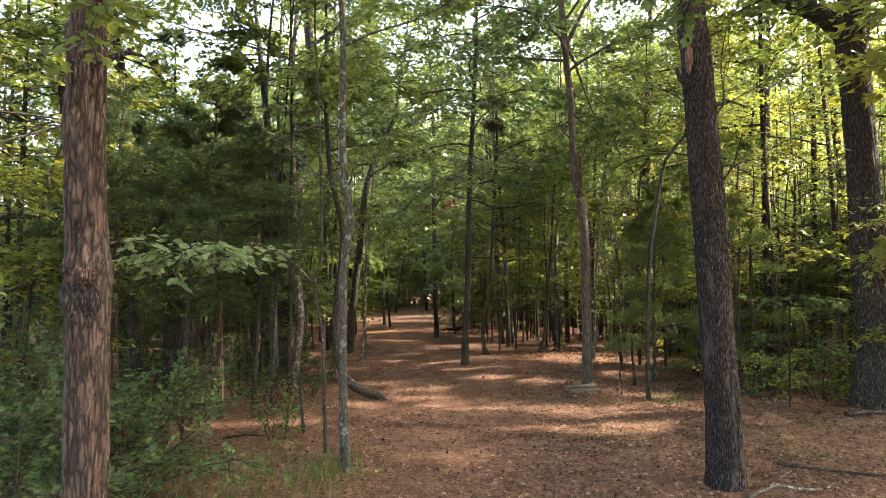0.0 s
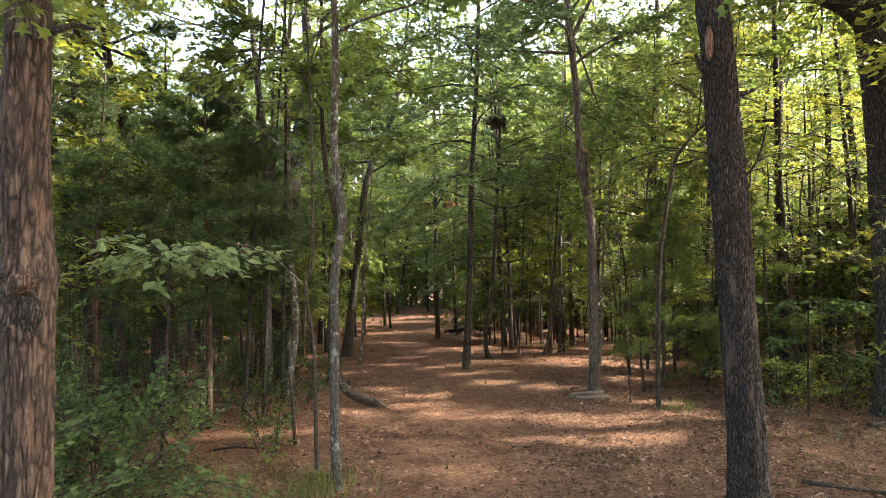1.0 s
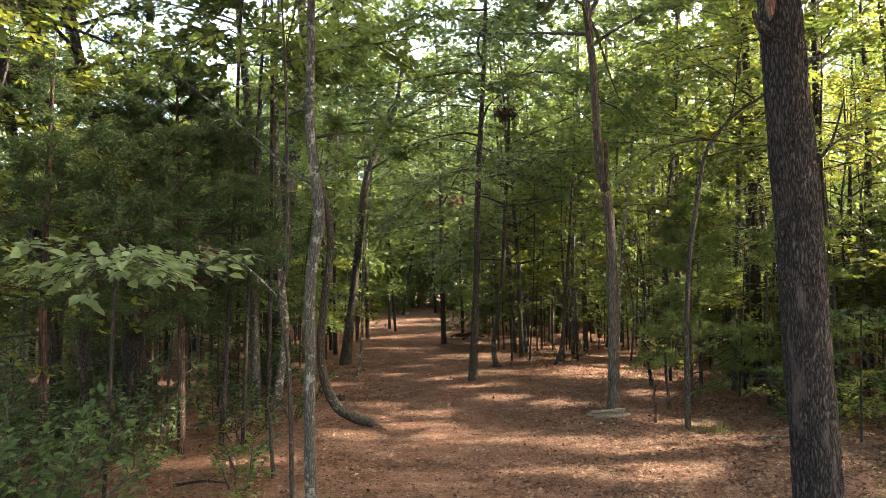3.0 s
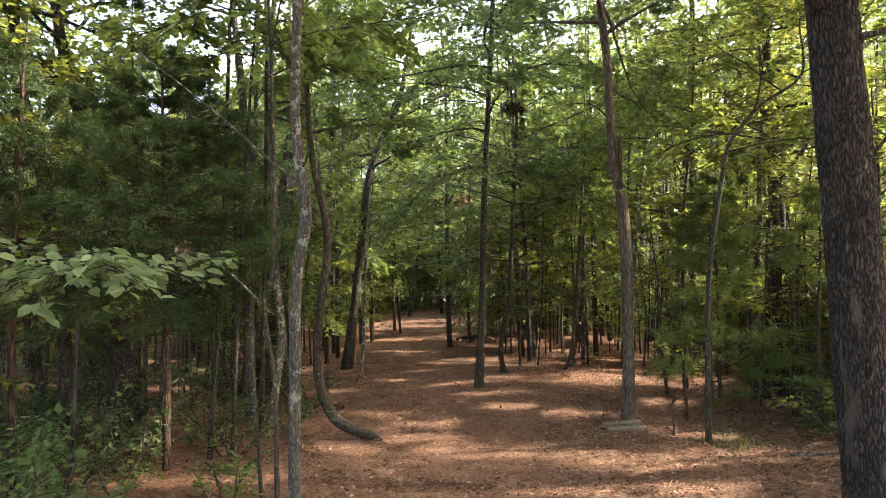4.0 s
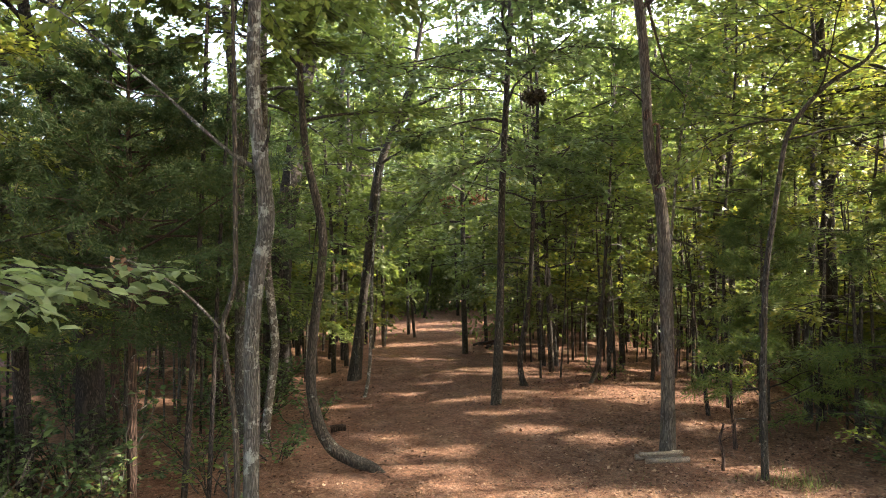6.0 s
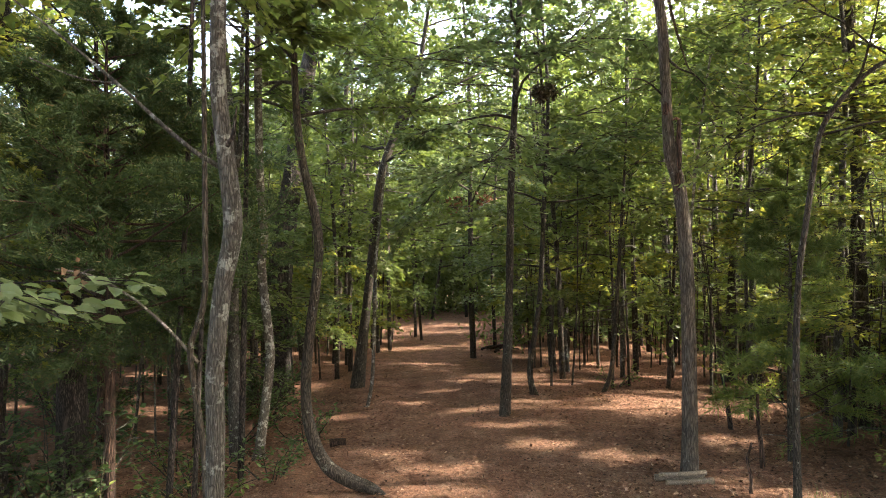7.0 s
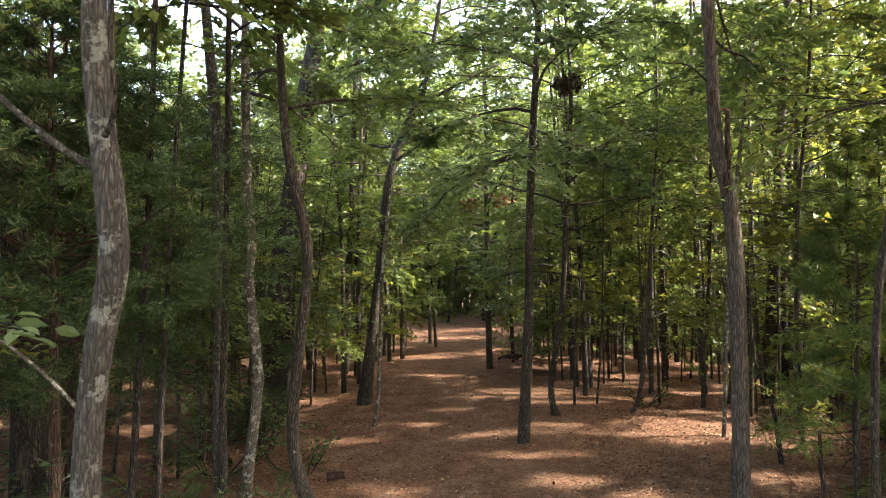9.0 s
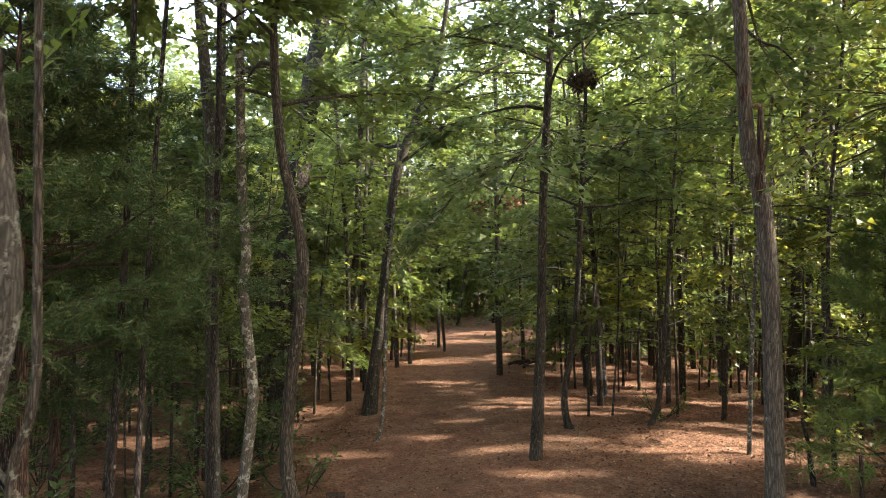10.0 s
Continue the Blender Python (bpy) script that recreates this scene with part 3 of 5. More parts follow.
def conifer(name, label, x, y, pts, bark_mat, leaf_mat, height, crown_from, spread, limbs=46, per_limb=11, per_twig=9, needle=0.13, seed=0, shape=LEAF_SPRAY, tufts=1, bare=6, group=""):
    """A cedar or young pine: whorls of level limbs, shorter towards the tip, with fine sprays."""
    rng = np.random.default_rng(seed + 71)
    root = (x, y, gz(x, y))
    r0 = pts[0][2]
    slope = (pts[-1][0] - pts[0][0]) / max(0.5, pts[-1][1])
    line = spline([(0, 0, -0.12), (slope * height * 0.4, rng.normal(0, 0.04), height * 0.4), (slope * height * 0.8, rng.normal(0, 0.06), height * 0.8), (slope * height, 0, height)], 36)
    rr = r0 * (1.15 * (1 - np.linspace(0, 1, 36)) ** 0.8 + 0.03)
    top = thing(name, label, "tree", root, group)
    tv = tube(line, rr, 10, furrows(seed, 9, 0.1, 0.08))
    part("trunk", make_mesh("trunk", tv[0], [tv[1], tv[2]], [bark_mat]), top)
    lines, extra = [], []
    for i in range(limbs):
        f = (i + rng.uniform(0, 1)) / limbs
        z = crown_from + (height - crown_from) * f
        k = min(int(np.searchsorted(line[:, 2], z)), 35)
        L = spread * ((1 - f) ** 0.75 + 0.06) * rng.uniform(0.6, 1.15)
        ln = limb_line(rng, line[k], i * 2.4 + rng.normal(0, 0.5), 0.12 + 0.5 * f + rng.normal(0, 0.12), L, 5, 0.14, droop=0.15)
        if in_gap(ln[2:] + np.array(root), rng).mean() > 0.3:
            continue
        lines.append(ln)
        extra.append(tube(ln, np.linspace(0.006 + 0.007 * L, 0.003, 5), 4))
    for i in range(bare):
        z = rng.uniform(0.25, 1.0) * crown_from
        k = min(int(np.searchsorted(line[:, 2], z)), 35)
        ln = limb_line(rng, line[k], rng.uniform(0, 6.28), rng.normal(0.1, 0.2), rng.uniform(0.25, 0.7), 5, 0.3)
        tb = tube(ln, np.linspace(0.009, 0.003, 5), 4)
        part("dead_limb", make_mesh("dead_limb", tb[0], [tb[1], tb[2]], [BARK_PALE if i % 2 else bark_mat]), top)
    at, way, size = twigs(rng, lines, per_limb, 0.42, 0.25, 0.2, 0.0)
    k = per_twig
    s = np.linspace(0.1, 1.0, k)
    p = (at[:, None] + way[:, None] * (s[None] * size[:, None])[..., None]).reshape(-1, 3)
    d = np.repeat(way, k, 0)
    p, d = np.repeat(p, tufts, 0), np.repeat(d, tufts, 0)
    p = p + rng.normal(0, 0.02, p.shape)
    d = unit(d) * 0.8 + rng.normal(0, 0.55 if tufts == 1 else 0.75, d.shape)
    keep = ~in_gap(p + np.array(root), rng) & ~near_path(p + np.array(root))
    p, d = p[keep], d[keep]
    v, t = leaves(shape, p, d, rng.normal(0, 1, p.shape), needle * rng.uniform(0.6, 1.3, len(p)))
    vs, fs, sl, n = [v], [t], [0], len(v)
    for ev, eq, et in extra:
        vs.append(ev), fs.append(eq + n), sl.append(1)
        n += len(ev)
    part("crown", make_mesh("crown", np.vstack(vs), fs, [leaf_mat, bark_mat], sl, smooth=False), top)
    return top


def bush(name, label, x, y, height, spread, leaf_mat, stems=9, per_limb=12, per_twig=9, leaf_size=0.09, seed=0, shape=LEAF_OVAL, group=""):
    """A shrub of many stems that rise from one root."""
    rng = np.random.default_rng(seed + 131)
    root = (x, y, gz(x, y))
    top = thing(name, label, "shrub", root, group)
    lines, extra = [], []
    for i in range(stems):
        az = i * 2.4 + rng.normal(0, 0.3)
        start = (0.1 * math.cos(az), 0.1 * math.sin(az), -0.05)
        ln = limb_line(rng, start, az, rng.uniform(0.65, 1.4), math.hypot(height, spread) * rng.uniform(0.6, 1.0), 7, 0.15, 0.4)
        lines.append(ln)
        tv = tube(ln, np.linspace(0.013, 0.004, 7), 5)
        if i < 5:
            part("stem", make_mesh("stem", tv[0], [tv[1], tv[2]], [BARK_SLIM]), top)
        else:
            extra.append(tv)
    part("crown", crown_mesh(rng, lines, root, leaf_mat, BARK_SLIM, shape, per_limb, per_twig, leaf_size, 0.35, 0.4, 0.35, 0.12, True, extra, True), top)
    return top


def trunk_pts(x, h, r, rng):
    """An unmeasured slim trunk: slight lean and bends."""
    ln = rng.normal(0, 0.035)
    return [(x, 0.0, r * 1.2), (x + ln * h * 0.3 + rng.normal(0, 0.04), h * 0.3, r * 0.9), (x + ln * h * 0.6 + rng.normal(0, 0.08), h * 0.6, r * 0.7)]


# ---- ground ----
def ground():
    def axis(lo, hi, step, out):
        core = np.arange(lo, hi + step / 2, step)
        grow = step * np.cumsum(1.35 ** np.arange(1, out))
        return np.concatenate([lo - grow[::-1], core, hi + grow])
    xs, ys = axis(-14, 14, 0.26, 24), axis(-2, 40, 0.26, 24)
    X, Y = np.meshgrid(xs, ys)
    Z = ground_z(X, Y)
    rng = np.random.default_rng(5)
    Z = Z + rng.normal(0, 0.006, Z.shape) * (np.hypot(X, Y - 15) < 40)
    v = np.stack([X, Y, Z], -1).reshape(-1, 3)
    w = len(xs)
    i = np.arange(len(ys) - 1)[:, None] * w + np.arange(w - 1)[None]
    q = np.stack([i, i + 1, i + w + 1, i + w], -1).reshape(-1, 4)
    ob = new("ground", make_mesh("ground", v, [q], [FLOOR]))
    tagged(ob, "reddish-brown forest floor of soil and pine needles", "ground", kind="structure")


ground()

# ---- the measured trees ----
def D(*a):
    return [tuple(p) for p in a]


# knots: angle, height, half-widths and swelling; the side towards the start of the walk is at 3.1
tree("tree", "tall tree with reddish plated bark and a scarred knot", -2.13, 3.9, D((-2.13, 0, 0.146), (-2.13, 0.91, 0.129), (-2.14, 1.51, 0.125), (-2.15, 2.26, 0.123), (-2.18, 2.88, 0.119), (-2.19, 3.57, 0.114), (-2.18, 3.93, 0.105)),
     BARK_RED, LEAF_GREEN, 14, 4.6, 2.6, 18, 16, 16, 0.10, seed=1, sides=120, relief=furrows(1, 21, 0.19, plate=0.34, knots=[(0, 2.42, 9, 0.09, 0.14), (3.3, 2.4, 0.6, 0.08, 0.14), (1.6, 3.3, 0.6, 0.14, 0.2), (1.6, 3.85, 0.5, 0.1, 0.2)]), rings=210, detail=5,
     bare_forks=[(D((-2.1, -0.1, 3.5), (-1.98, -0.12, 3.52), (-1.88, -0.1, 3.56), (-1.8, -0.06, 3.55)), 0.03, 0.008, BARK_DARK)])
tree("tree", "dark furrowed tree trunk with a torn limb scar", 2.95, 6.85, D((2.95, 0, 0.221), (2.95, 0.41, 0.185), (2.93, 1, 0.176), (2.89, 1.59, 0.173), (2.85, 2.48, 0.173), (2.8, 3.39, 0.17), (2.76, 4, 0.16), (2.73, 4.61, 0.156), (2.69, 5.5, 0.145)),
     BARK_DARK, LEAF_GREEN, 15, 6.5, 3.2, 18, 16, 16, 0.10, seed=2, sides=120, relief=furrows(2, 38, 0.1, plate=0.22, knots=[(2.0, 4.5, 0.5, 0.12, 0.15), (3.4, 2.9, 0.4, 0.06, 0.06), (4.2, 4.1, 0.3, 0.05, 0.08), (1.7, 2.45, 0.35, 0.06, 0.16), (1.7, 3.3, 0.4, 0.1, 0.06), (2.4, 3.6, 0.5, 0.08, 0.06)]), rings=210, detail=6.5,
     bare_forks=[(D((2.85, -0.12, 4.05), (2.95, -0.14, 4.06), (3.02, -0.14, 4.09)), 0.026, 0.018, BARK_DARK), (D((2.6, -0.08, 4.28), (2.5, -0.13, 4.34), (2.46, -0.14, 4.44)), 0.045, 0.015, BARK_DARK),
                 (D((2.9, -0.08, 3.2), (3.03, -0.12, 3.38), (3.1, -0.14, 3.6), (3.14, -0.14, 3.75)), 0.015, 0.005, BARK_DARK), (D((3.03, -0.12, 3.38), (3.16, -0.1, 3.45), (3.3, -0.08, 3.48)), 0.01, 0.004, BARK_DARK)])
tree("tree", "large dark oak with a heavy side limb", 7.38, 11.16, D((7.38, 0, 0.41), (7.42, 1.2, 0.29), (7.38, 2.36, 0.28), (7.34, 3.64, 0.268), (7.3, 4.63, 0.256), (7.24, 5.63, 0.254), (7.2, 6.33, 0.26), (7.26, 7.14, 0.26), (7.42, 9, 0.21)),
     BARK_OAK, LEAF_BRIGHT, 15, 8, 3.6, 18, 16, 16, 0.10, seed=3, sides=100, relief=furrows(3, 34, 0.09, plate=0.4), rings=140, detail=8,
     forks=[(D((7.18, -0.03, 6.1), (7.05, -0.05, 6.45), (6.8, -0.05, 6.74), (6.43, -0.05, 6.94), (6.04, -0.05, 7.09), (5.64, -0.05, 7.2), (4.6, -0.2, 7.7)), 0.21, 0.08)])
tree("tree", "slender grey tree with lichen patches", -1.1, 7.45, D((-1.1, 0, 0.075), (-1.12, 0.37, 0.058), (-1.14, 0.87, 0.05), (-1.145, 1.4, 0.047), (-1.145, 1.86, 0.047), (-1.155, 2.15, 0.047), (-1.125, 2.55, 0.047), (-1.075, 2.85, 0.049), (-1.09, 3.08, 0.048), (-1.13, 3.35, 0.044), (-1.165, 3.65, 0.042), (-1.17, 4.1, 0.04), (-1.165, 4.6, 0.038), (-1.2, 5.5, 0.034)),
     BARK_GREY, LEAF_GREEN, 10, 4.6, 2.2, 18, 16, 16, 0.10, seed=4, sides=60, relief=furrows(4, 15, 0.035, plate=0.2), rings=160, detail=5.5,
     bare_forks=[(D((-1.1, -0.03, 3.3), (-1.06, -0.05, 3.36), (-1.04, -0.06, 3.5)), 0.013, 0.005, BARK_DARK), (D((-1.15, -0.01, 3.2), (-1.26, -0.04, 3.27), (-1.42, -0.06, 3.4), (-1.66, -0.08, 3.62), (-2.0, -0.1, 3.9), (-2.4, -0.12, 4.2)), 0.014, 0.005, BARK_GREY), (D((-1.66, -0.08, 3.62), (-1.84, -0.12, 3.64), (-2.05, -0.2, 3.72)), 0.006, 0.003, BARK_GREY)])
tree("tree", "thin crooked sapling with an arching dead branch", -1.46, 8.16, D((-1.46, 0, 0.026), (-1.5, 1.2, 0.021), (-1.53, 1.6, 0.02), (-1.6, 2.0, 0.019), (-1.62, 2.2, 0.019), (-1.54, 2.48, 0.018), (-1.54, 2.9, 0.017), (-1.58, 4.34, 0.014)),
     BARK_SLIM, LEAF_GREEN, 7, 4, 1.4, 10, 14, 14, 0.1, shape=LEAF_DIAMOND, seed=5, bare_forks=[(D((-1.57, 0, 2.1), (-1.76, 0, 2.3), (-1.98, -0.04, 2.5), (-2.24, -0.06, 2.64), (-2.46, -0.08, 2.68)), 0.011, 0.005, BARK_PALE)])
conifer("cedar_tree", "dark cedar tree with a bare reddish lower trunk", -3.66, 10.75, D((-3.66, 0, 0.05), (-3.78, 4.06, 0.03)), BARK_CEDAR, LEAF_CEDAR, 5.5, 1.95, 1.9, 90, 15, 9, 0.075, seed=6, shape=LEAF_NEEDLE, tufts=10)
tree("tree", "straight tree with a kinked trunk and broken second stem", 2.86, 13.1, D((2.88, 0, 0.14), (2.89, 0.3, 0.112), (2.9, 1.0, 0.098), (2.9, 1.78, 0.096), (2.89, 2.5, 0.095), (2.87, 3.13, 0.092), (2.84, 3.55, 0.09), (2.78, 3.97, 0.088), (2.69, 4.3, 0.085), (2.66, 4.78, 0.074), (2.64, 5.33, 0.072), (2.6, 6.1, 0.07), (2.5, 7.11, 0.065)),
     BARK_TAN, LEAF_BLUE, 15, 6.3, 3.2, 34, 22, 18, 0.14, seed=7, low=1.1, sides=56, relief=furrows(7, 14, 0.05, plate=0.25), rings=150, detail=7.5,
     forks=[(D((2.51, 0, 7.0), (2.86, 0, 7.7), (3.26, 0.1, 8.5), (3.5, 0.2, 10)), 0.05, 0.02)],
     bare_forks=[(D((2.76, -0.04, 4.0), (2.79, -0.07, 4.2), (2.79, -0.07, 4.49), (2.8, -0.06, 4.76)), 0.042, 0.03, BARK_CEDAR), (D((2.81, -0.06, 4.74), (2.76, -0.08, 4.77), (2.71, -0.08, 4.75)), 0.022, 0.016, WOOD_RAW), (D((2.66, -0.04, 5.6), (2.82, -0.06, 5.45), (3.0, -0.08, 5.36), (3.15, -0.08, 5.2)), 0.02, 0.008, BARK_DARK), (D((2.6, -0.03, 5.1), (2.35, -0.06, 5.3), (2.05, -0.1, 5.32)), 0.014, 0.005, BARK_DARK)])
tree("tree", "slim straight sapling beside the clearing", 3.81, 12.1, D((3.81, 0, 0.05), (3.81, 0.8, 0.041), (3.83, 1.9, 0.037), (3.88, 2.7, 0.036), (3.97, 3.28, 0.034), (4.06, 3.85, 0.031), (4.16, 4.35, 0.03), (4.34, 4.66, 0.03), (4.7, 5.05, 0.027), (5.3, 5.5, 0.022)), BARK_SLIM, LEAF_GREEN, 7.2, 4.2, 1.5, 14, 14, 14, 0.115, shape=LEAF_TRI, seed=8)
tree("tree", "slim straight tree beside the trail", 0.53, 16.2, D((0.53, 0.15, 0.11), (0.62, 2.16, 0.073), (0.66, 4.29, 0.065), (0.75, 6.16, 0.057), (0.84, 8.2, 0.05)), BARK_SLIM, LEAF_BLUE, 14, 4.4, 2.7, 34, 21, 18, 0.145, low=1.1, shape=LEAF_TRI, seed=9, sides=24, relief=furrows(9, 12, 0.07), rings=90)
tree("tree", "thin bent tree beside the trail", 1.24, 18.3, D((1.24, 0.1, 0.07), (1.13, 0.72, 0.062), (1.34, 2.15, 0.056), (1.46, 4.56, 0.048)), BARK_SLIM, LEAF_BLUE, 13, 3.6, 3.1, 32, 21, 18, 0.15, shape=LEAF_TRI, seed=10)
tree("tree", "slim straight tree beside the trail", -0.25, 25.8, D((-0.25, 0, 0.11), (-0.32, 2.13, 0.09), (-0.36, 5.53, 0.079), (-0.41, 8.97, 0.057)), BARK_SLIM, LEAF_BLUE, 17, 3.4, 3.6, 36, 20, 18, 0.165, shape=LEAF_TRI, seed=11)
tree("tree", "brown tree with a leaning crown", -2.88, 19.5, D((-2.88, 0, 0.187), (-2.7, 1.5, 0.116), (-2.54, 3.09, 0.102), (-2.33, 4.99, 0.102), (-1.9, 6.32, 0.09), (-1.5, 7.2, 0.07), (-1.3, 8.4, 0.05)),
     BARK_SLIM, LEAF_GREEN, 11, 5.0, 2.6, 20, 18, 16, 0.125, shape=LEAF_TRI, seed=12, sides=24, relief=furrows(12, 12, 0.07), rings=90,
     forks=[(D((-1.95, 0, 6.2), (-1.5, 0, 6.75), (-1.17, 0, 6.9), (-0.6, 0, 7.2), (0.1, 0.2, 7.6)), 0.06, 0.02)])
tree("tree", "thin pale sapling with bare stem", -2.25, 17.37, D((-2.25, 0, 0.04), (-2.13, 0.5, 0.038), (-2.09, 1.63, 0.036), (-2.06, 3.01, 0.032)), BARK_PALE, LEAF_GREEN, 7, 3, 1.5, 12, 14, 14, 0.115, shape=LEAF_TRI, seed=13)
tree("tree", "crooked tree whose trunk curves up from the ground", -0.98, 12.2, D((-0.94, -0.02, 0.03), (-1.19, 0.03, 0.07), (-1.47, 0.13, 0.086), (-1.72, 0.27, 0.086), (-1.9, 0.54, 0.08), (-2.01, 0.94, 0.07), (-2.03, 1.36, 0.066), (-1.99, 1.92, 0.064), (-1.9, 2.7, 0.06), (-1.9, 3.2, 0.059), (-2.03, 3.78, 0.056), (-2.13, 4.21, 0.052), (-2.2, 4.86, 0.046), (-2.24, 5.7, 0.038)),
     BARK_SLIM, LEAF_GREEN, 10, 4.6, 1.9, 20, 18, 16, 0.12, shape=LEAF_TRI, seed=14, sides=24, relief=furrows(14, 11, 0.08), rings=120)
tree("tree", "big old oak with dark rough bark", -4.85, 19.5, D((-4.85, 0, 0.37), (-4.8, 1.43, 0.317), (-4.72, 3.33, 0.286), (-4.46, 5.24, 0.243), (-4.18, 7.44, 0.205), (-4.04, 8.6, 0.161)),
     BARK_DARK, LEAF_GREEN, 15, 7, 3.4, 20, 18, 16, 0.125, shape=LEAF_TRI, seed=15, sides=48, relief=furrows(15, 26, 0.08), rings=160)
tree("tree", "pale patchy grey woodland tree", -3.14, 13.6, D((-3.14, 0, 0.07), (-2.98, 1.28, 0.068), (-2.99, 1.71, 0.066), (-3.12, 2.75, 0.067), (-3.09, 3.27, 0.063), (-3.17, 4.24, 0.06), (-3.22, 6.53, 0.053)), BARK_PALE, LEAF_GREEN, 11, 5, 2.2, 16, 18, 16, 0.125, shape=LEAF_TRI, seed=16, bare_forks=[(D((-3.1, -0.03, 3.45), (-2.95, -0.06, 3.55), (-2.75, -0.08, 3.75), (-2.66, -0.1, 4.0), (-2.7, -0.1, 4.1)), 0.016, 0.006, BARK_PALE)], sides=24, relief=furrows(16, 10, 0.06), rings=100)
tree("tree", "grey-brown straight woodland tree", -3.58, 13.9, D((-3.58, 0, 0.1), (-3.65, 1.98, 0.084), (-3.68, 3.51, 0.084), (-3.72, 4.67, 0.08), (-3.88, 6.16, 0.07)), BARK_GREY, LEAF_GREEN, 11, 5.4, 2.2, 16, 18, 16, 0.125, shape=LEAF_TRI, seed=17, forks=[(D((-3.69, 0, 4.0), (-3.58, 0.02, 4.9), (-3.6, 0.04, 6.2), (-3.55, 0.1, 8.5)), 0.05, 0.025)], sides=24, relief=furrows(17, 12, 0.07), rings=100)
tree("tree", "dark thick trunk in the shade", -5.05, 12.2, D((-5.05, 0, 0.21), (-5.08, 1.24, 0.18), (-5.18, 2.41, 0.16), (-5.5, 4, 0.125), (-6.0, 5.6, 0.09), (-6.3, 7, 0.07)), BARK_DARK, LEAF_GREEN, 12, 5, 2.6, 18, 18, 16, 0.125, shape=LEAF_TRI, seed=18, sides=40, relief=furrows(18, 22, 0.08), rings=140)
tree("tree", "leaning dark trunk in the thicket", -9.06, 18.46, D((-9.06, 0, 0.234), (-9.32, 3.76, 0.205), (-10.1, 6.62, 0.175)), BARK_DARK, LEAF_GREEN, 13, 6, 3.0, 18, 18, 16, 0.125, shape=LEAF_TRI, seed=19, sides=24, relief=furrows(19, 18, 0.08), rings=80)

tree("tree", "slim grey tree at the edge of the pines", 5.95, 15.37, D((5.95, 0, 0.075), (6.01, 2.12, 0.062), (6.1, 3.47, 0.056), (6.14, 4.6, 0.051), (6.23, 5.98, 0.045)), BARK_GREY, LEAF_BRIGHT, 9.5, 5.2, 1.8, 14, 13, 13, 0.115, shape=LEAF_TRI, seed=30, sides=16)
tree("tree", "dark slim tree that arches away from the trail", 6.25, 15.5, D((6.25, 0, 0.06), (6.3, 1.8, 0.053), (6.33, 3.02, 0.051), (6.38, 3.64, 0.051), (6.56, 4.38, 0.05), (6.9, 4.78, 0.045), (7.25, 5.3, 0.04), (7.45, 5.81, 0.034)), BARK_DARK, LEAF_BRIGHT, 8, 4.9, 1.6, 12, 13, 13, 0.115, shape=LEAF_TRI, seed=31, sides=16)
tree("dead_sapling", "bare bleached sapling stem without leaves", 3.85, 16.65, D((3.85, 0, 0.035), (3.95, 2.4, 0.03), (4.11, 4.35, 0.027), (4.19, 5.0, 0.027), (4.31, 5.97, 0.025), (4.45, 6.83, 0.02)), BARK_PALE, None, 7.2, 5, 0.5, 4, seed=32, named_limbs=4, category="sapling")
tree("tree", "dark trunk leaning back into the thicket", -5.2, 11.2, D((-5.2, 0, 0.1), (-5.41, 2.25, 0.089), (-5.52, 2.96, 0.089), (-5.77, 4.04, 0.089), (-5.95, 4.67, 0.085), (-6.18, 5.58, 0.08)), BARK_DARK, LEAF_GREEN, 9, 5.2, 2.0, 14, 14, 14, 0.115, shape=LEAF_TRI, seed=33, sides=24, relief=furrows(33, 14, 0.09), rings=100)
tree("tree", "dark trunk leaning back into the thicket", -5.85, 11.6, D((-5.85, 0, 0.1), (-6.14, 2.25, 0.092), (-6.25, 2.81, 0.09), (-6.45, 3.36, 0.083), (-6.77, 4.58, 0.08)), BARK_DARK, LEAF_BRIGHT, 9, 5, 2.0, 14, 14, 14, 0.115, shape=LEAF_TRI, seed=34, sides=24, relief=furrows(34, 14, 0.09), rings=100)

SLIM = [(2.41, 22.2, 0.065), (2.04, 22.0, 0.06), (4.37, 22.77, 0.085), (3.71, 21.41, 0.06), (4.44, 19.83, 0.048), (6.36, 21.35, 0.15), (5.35, 22.8, 0.1), (4.9, 16.18, 0.038),
        (8.45, 22.73, 0.1), (8.33, 23.58, 0.09), (-3.76, 22.94, 0.07), (-3.78, 21.33, 0.065), (-3.6, 26.76, 0.075), (-3.38, 28.01, 0.08), (-2.6, 31.9, 0.06), (-3.0, 33.15, 0.07), (0.5, 28.81, 0.07),
        (-3.26, 11.16, 0.036), (-2.9, 11.01, 0.027), (-2.97, 12.52, 0.042)]
rng_s = np.random.default_rng(3)
for n, (x, y, r) in enumerate(SLIM):
    h = 7.5 + 50 * r + rng_s.uniform(0, 2)
    # the last three take dark bark, which puts the shade there into the colour
    tree("tree", "slim brown-barked woodland tree", x, y, trunk_pts(x, h, r * 0.88, rng_s), BARK_DARK if n > 16 else BARK_SLIM if n % 3 else BARK_GREY, LEAF_GREEN, h, 2.8 + rng_s.uniform(0, 1.2) + (2 if n > 16 else 0), 2.2 if n < 17 else 1.5, 20 if n < 17 else 9, 19, 16, 0.13 if y < 20 else 0.165, shape=LEAF_DIAMOND if n > 16 else LEAF_TRI, seed=40 + n, sides=12, group="slim woodland trees")
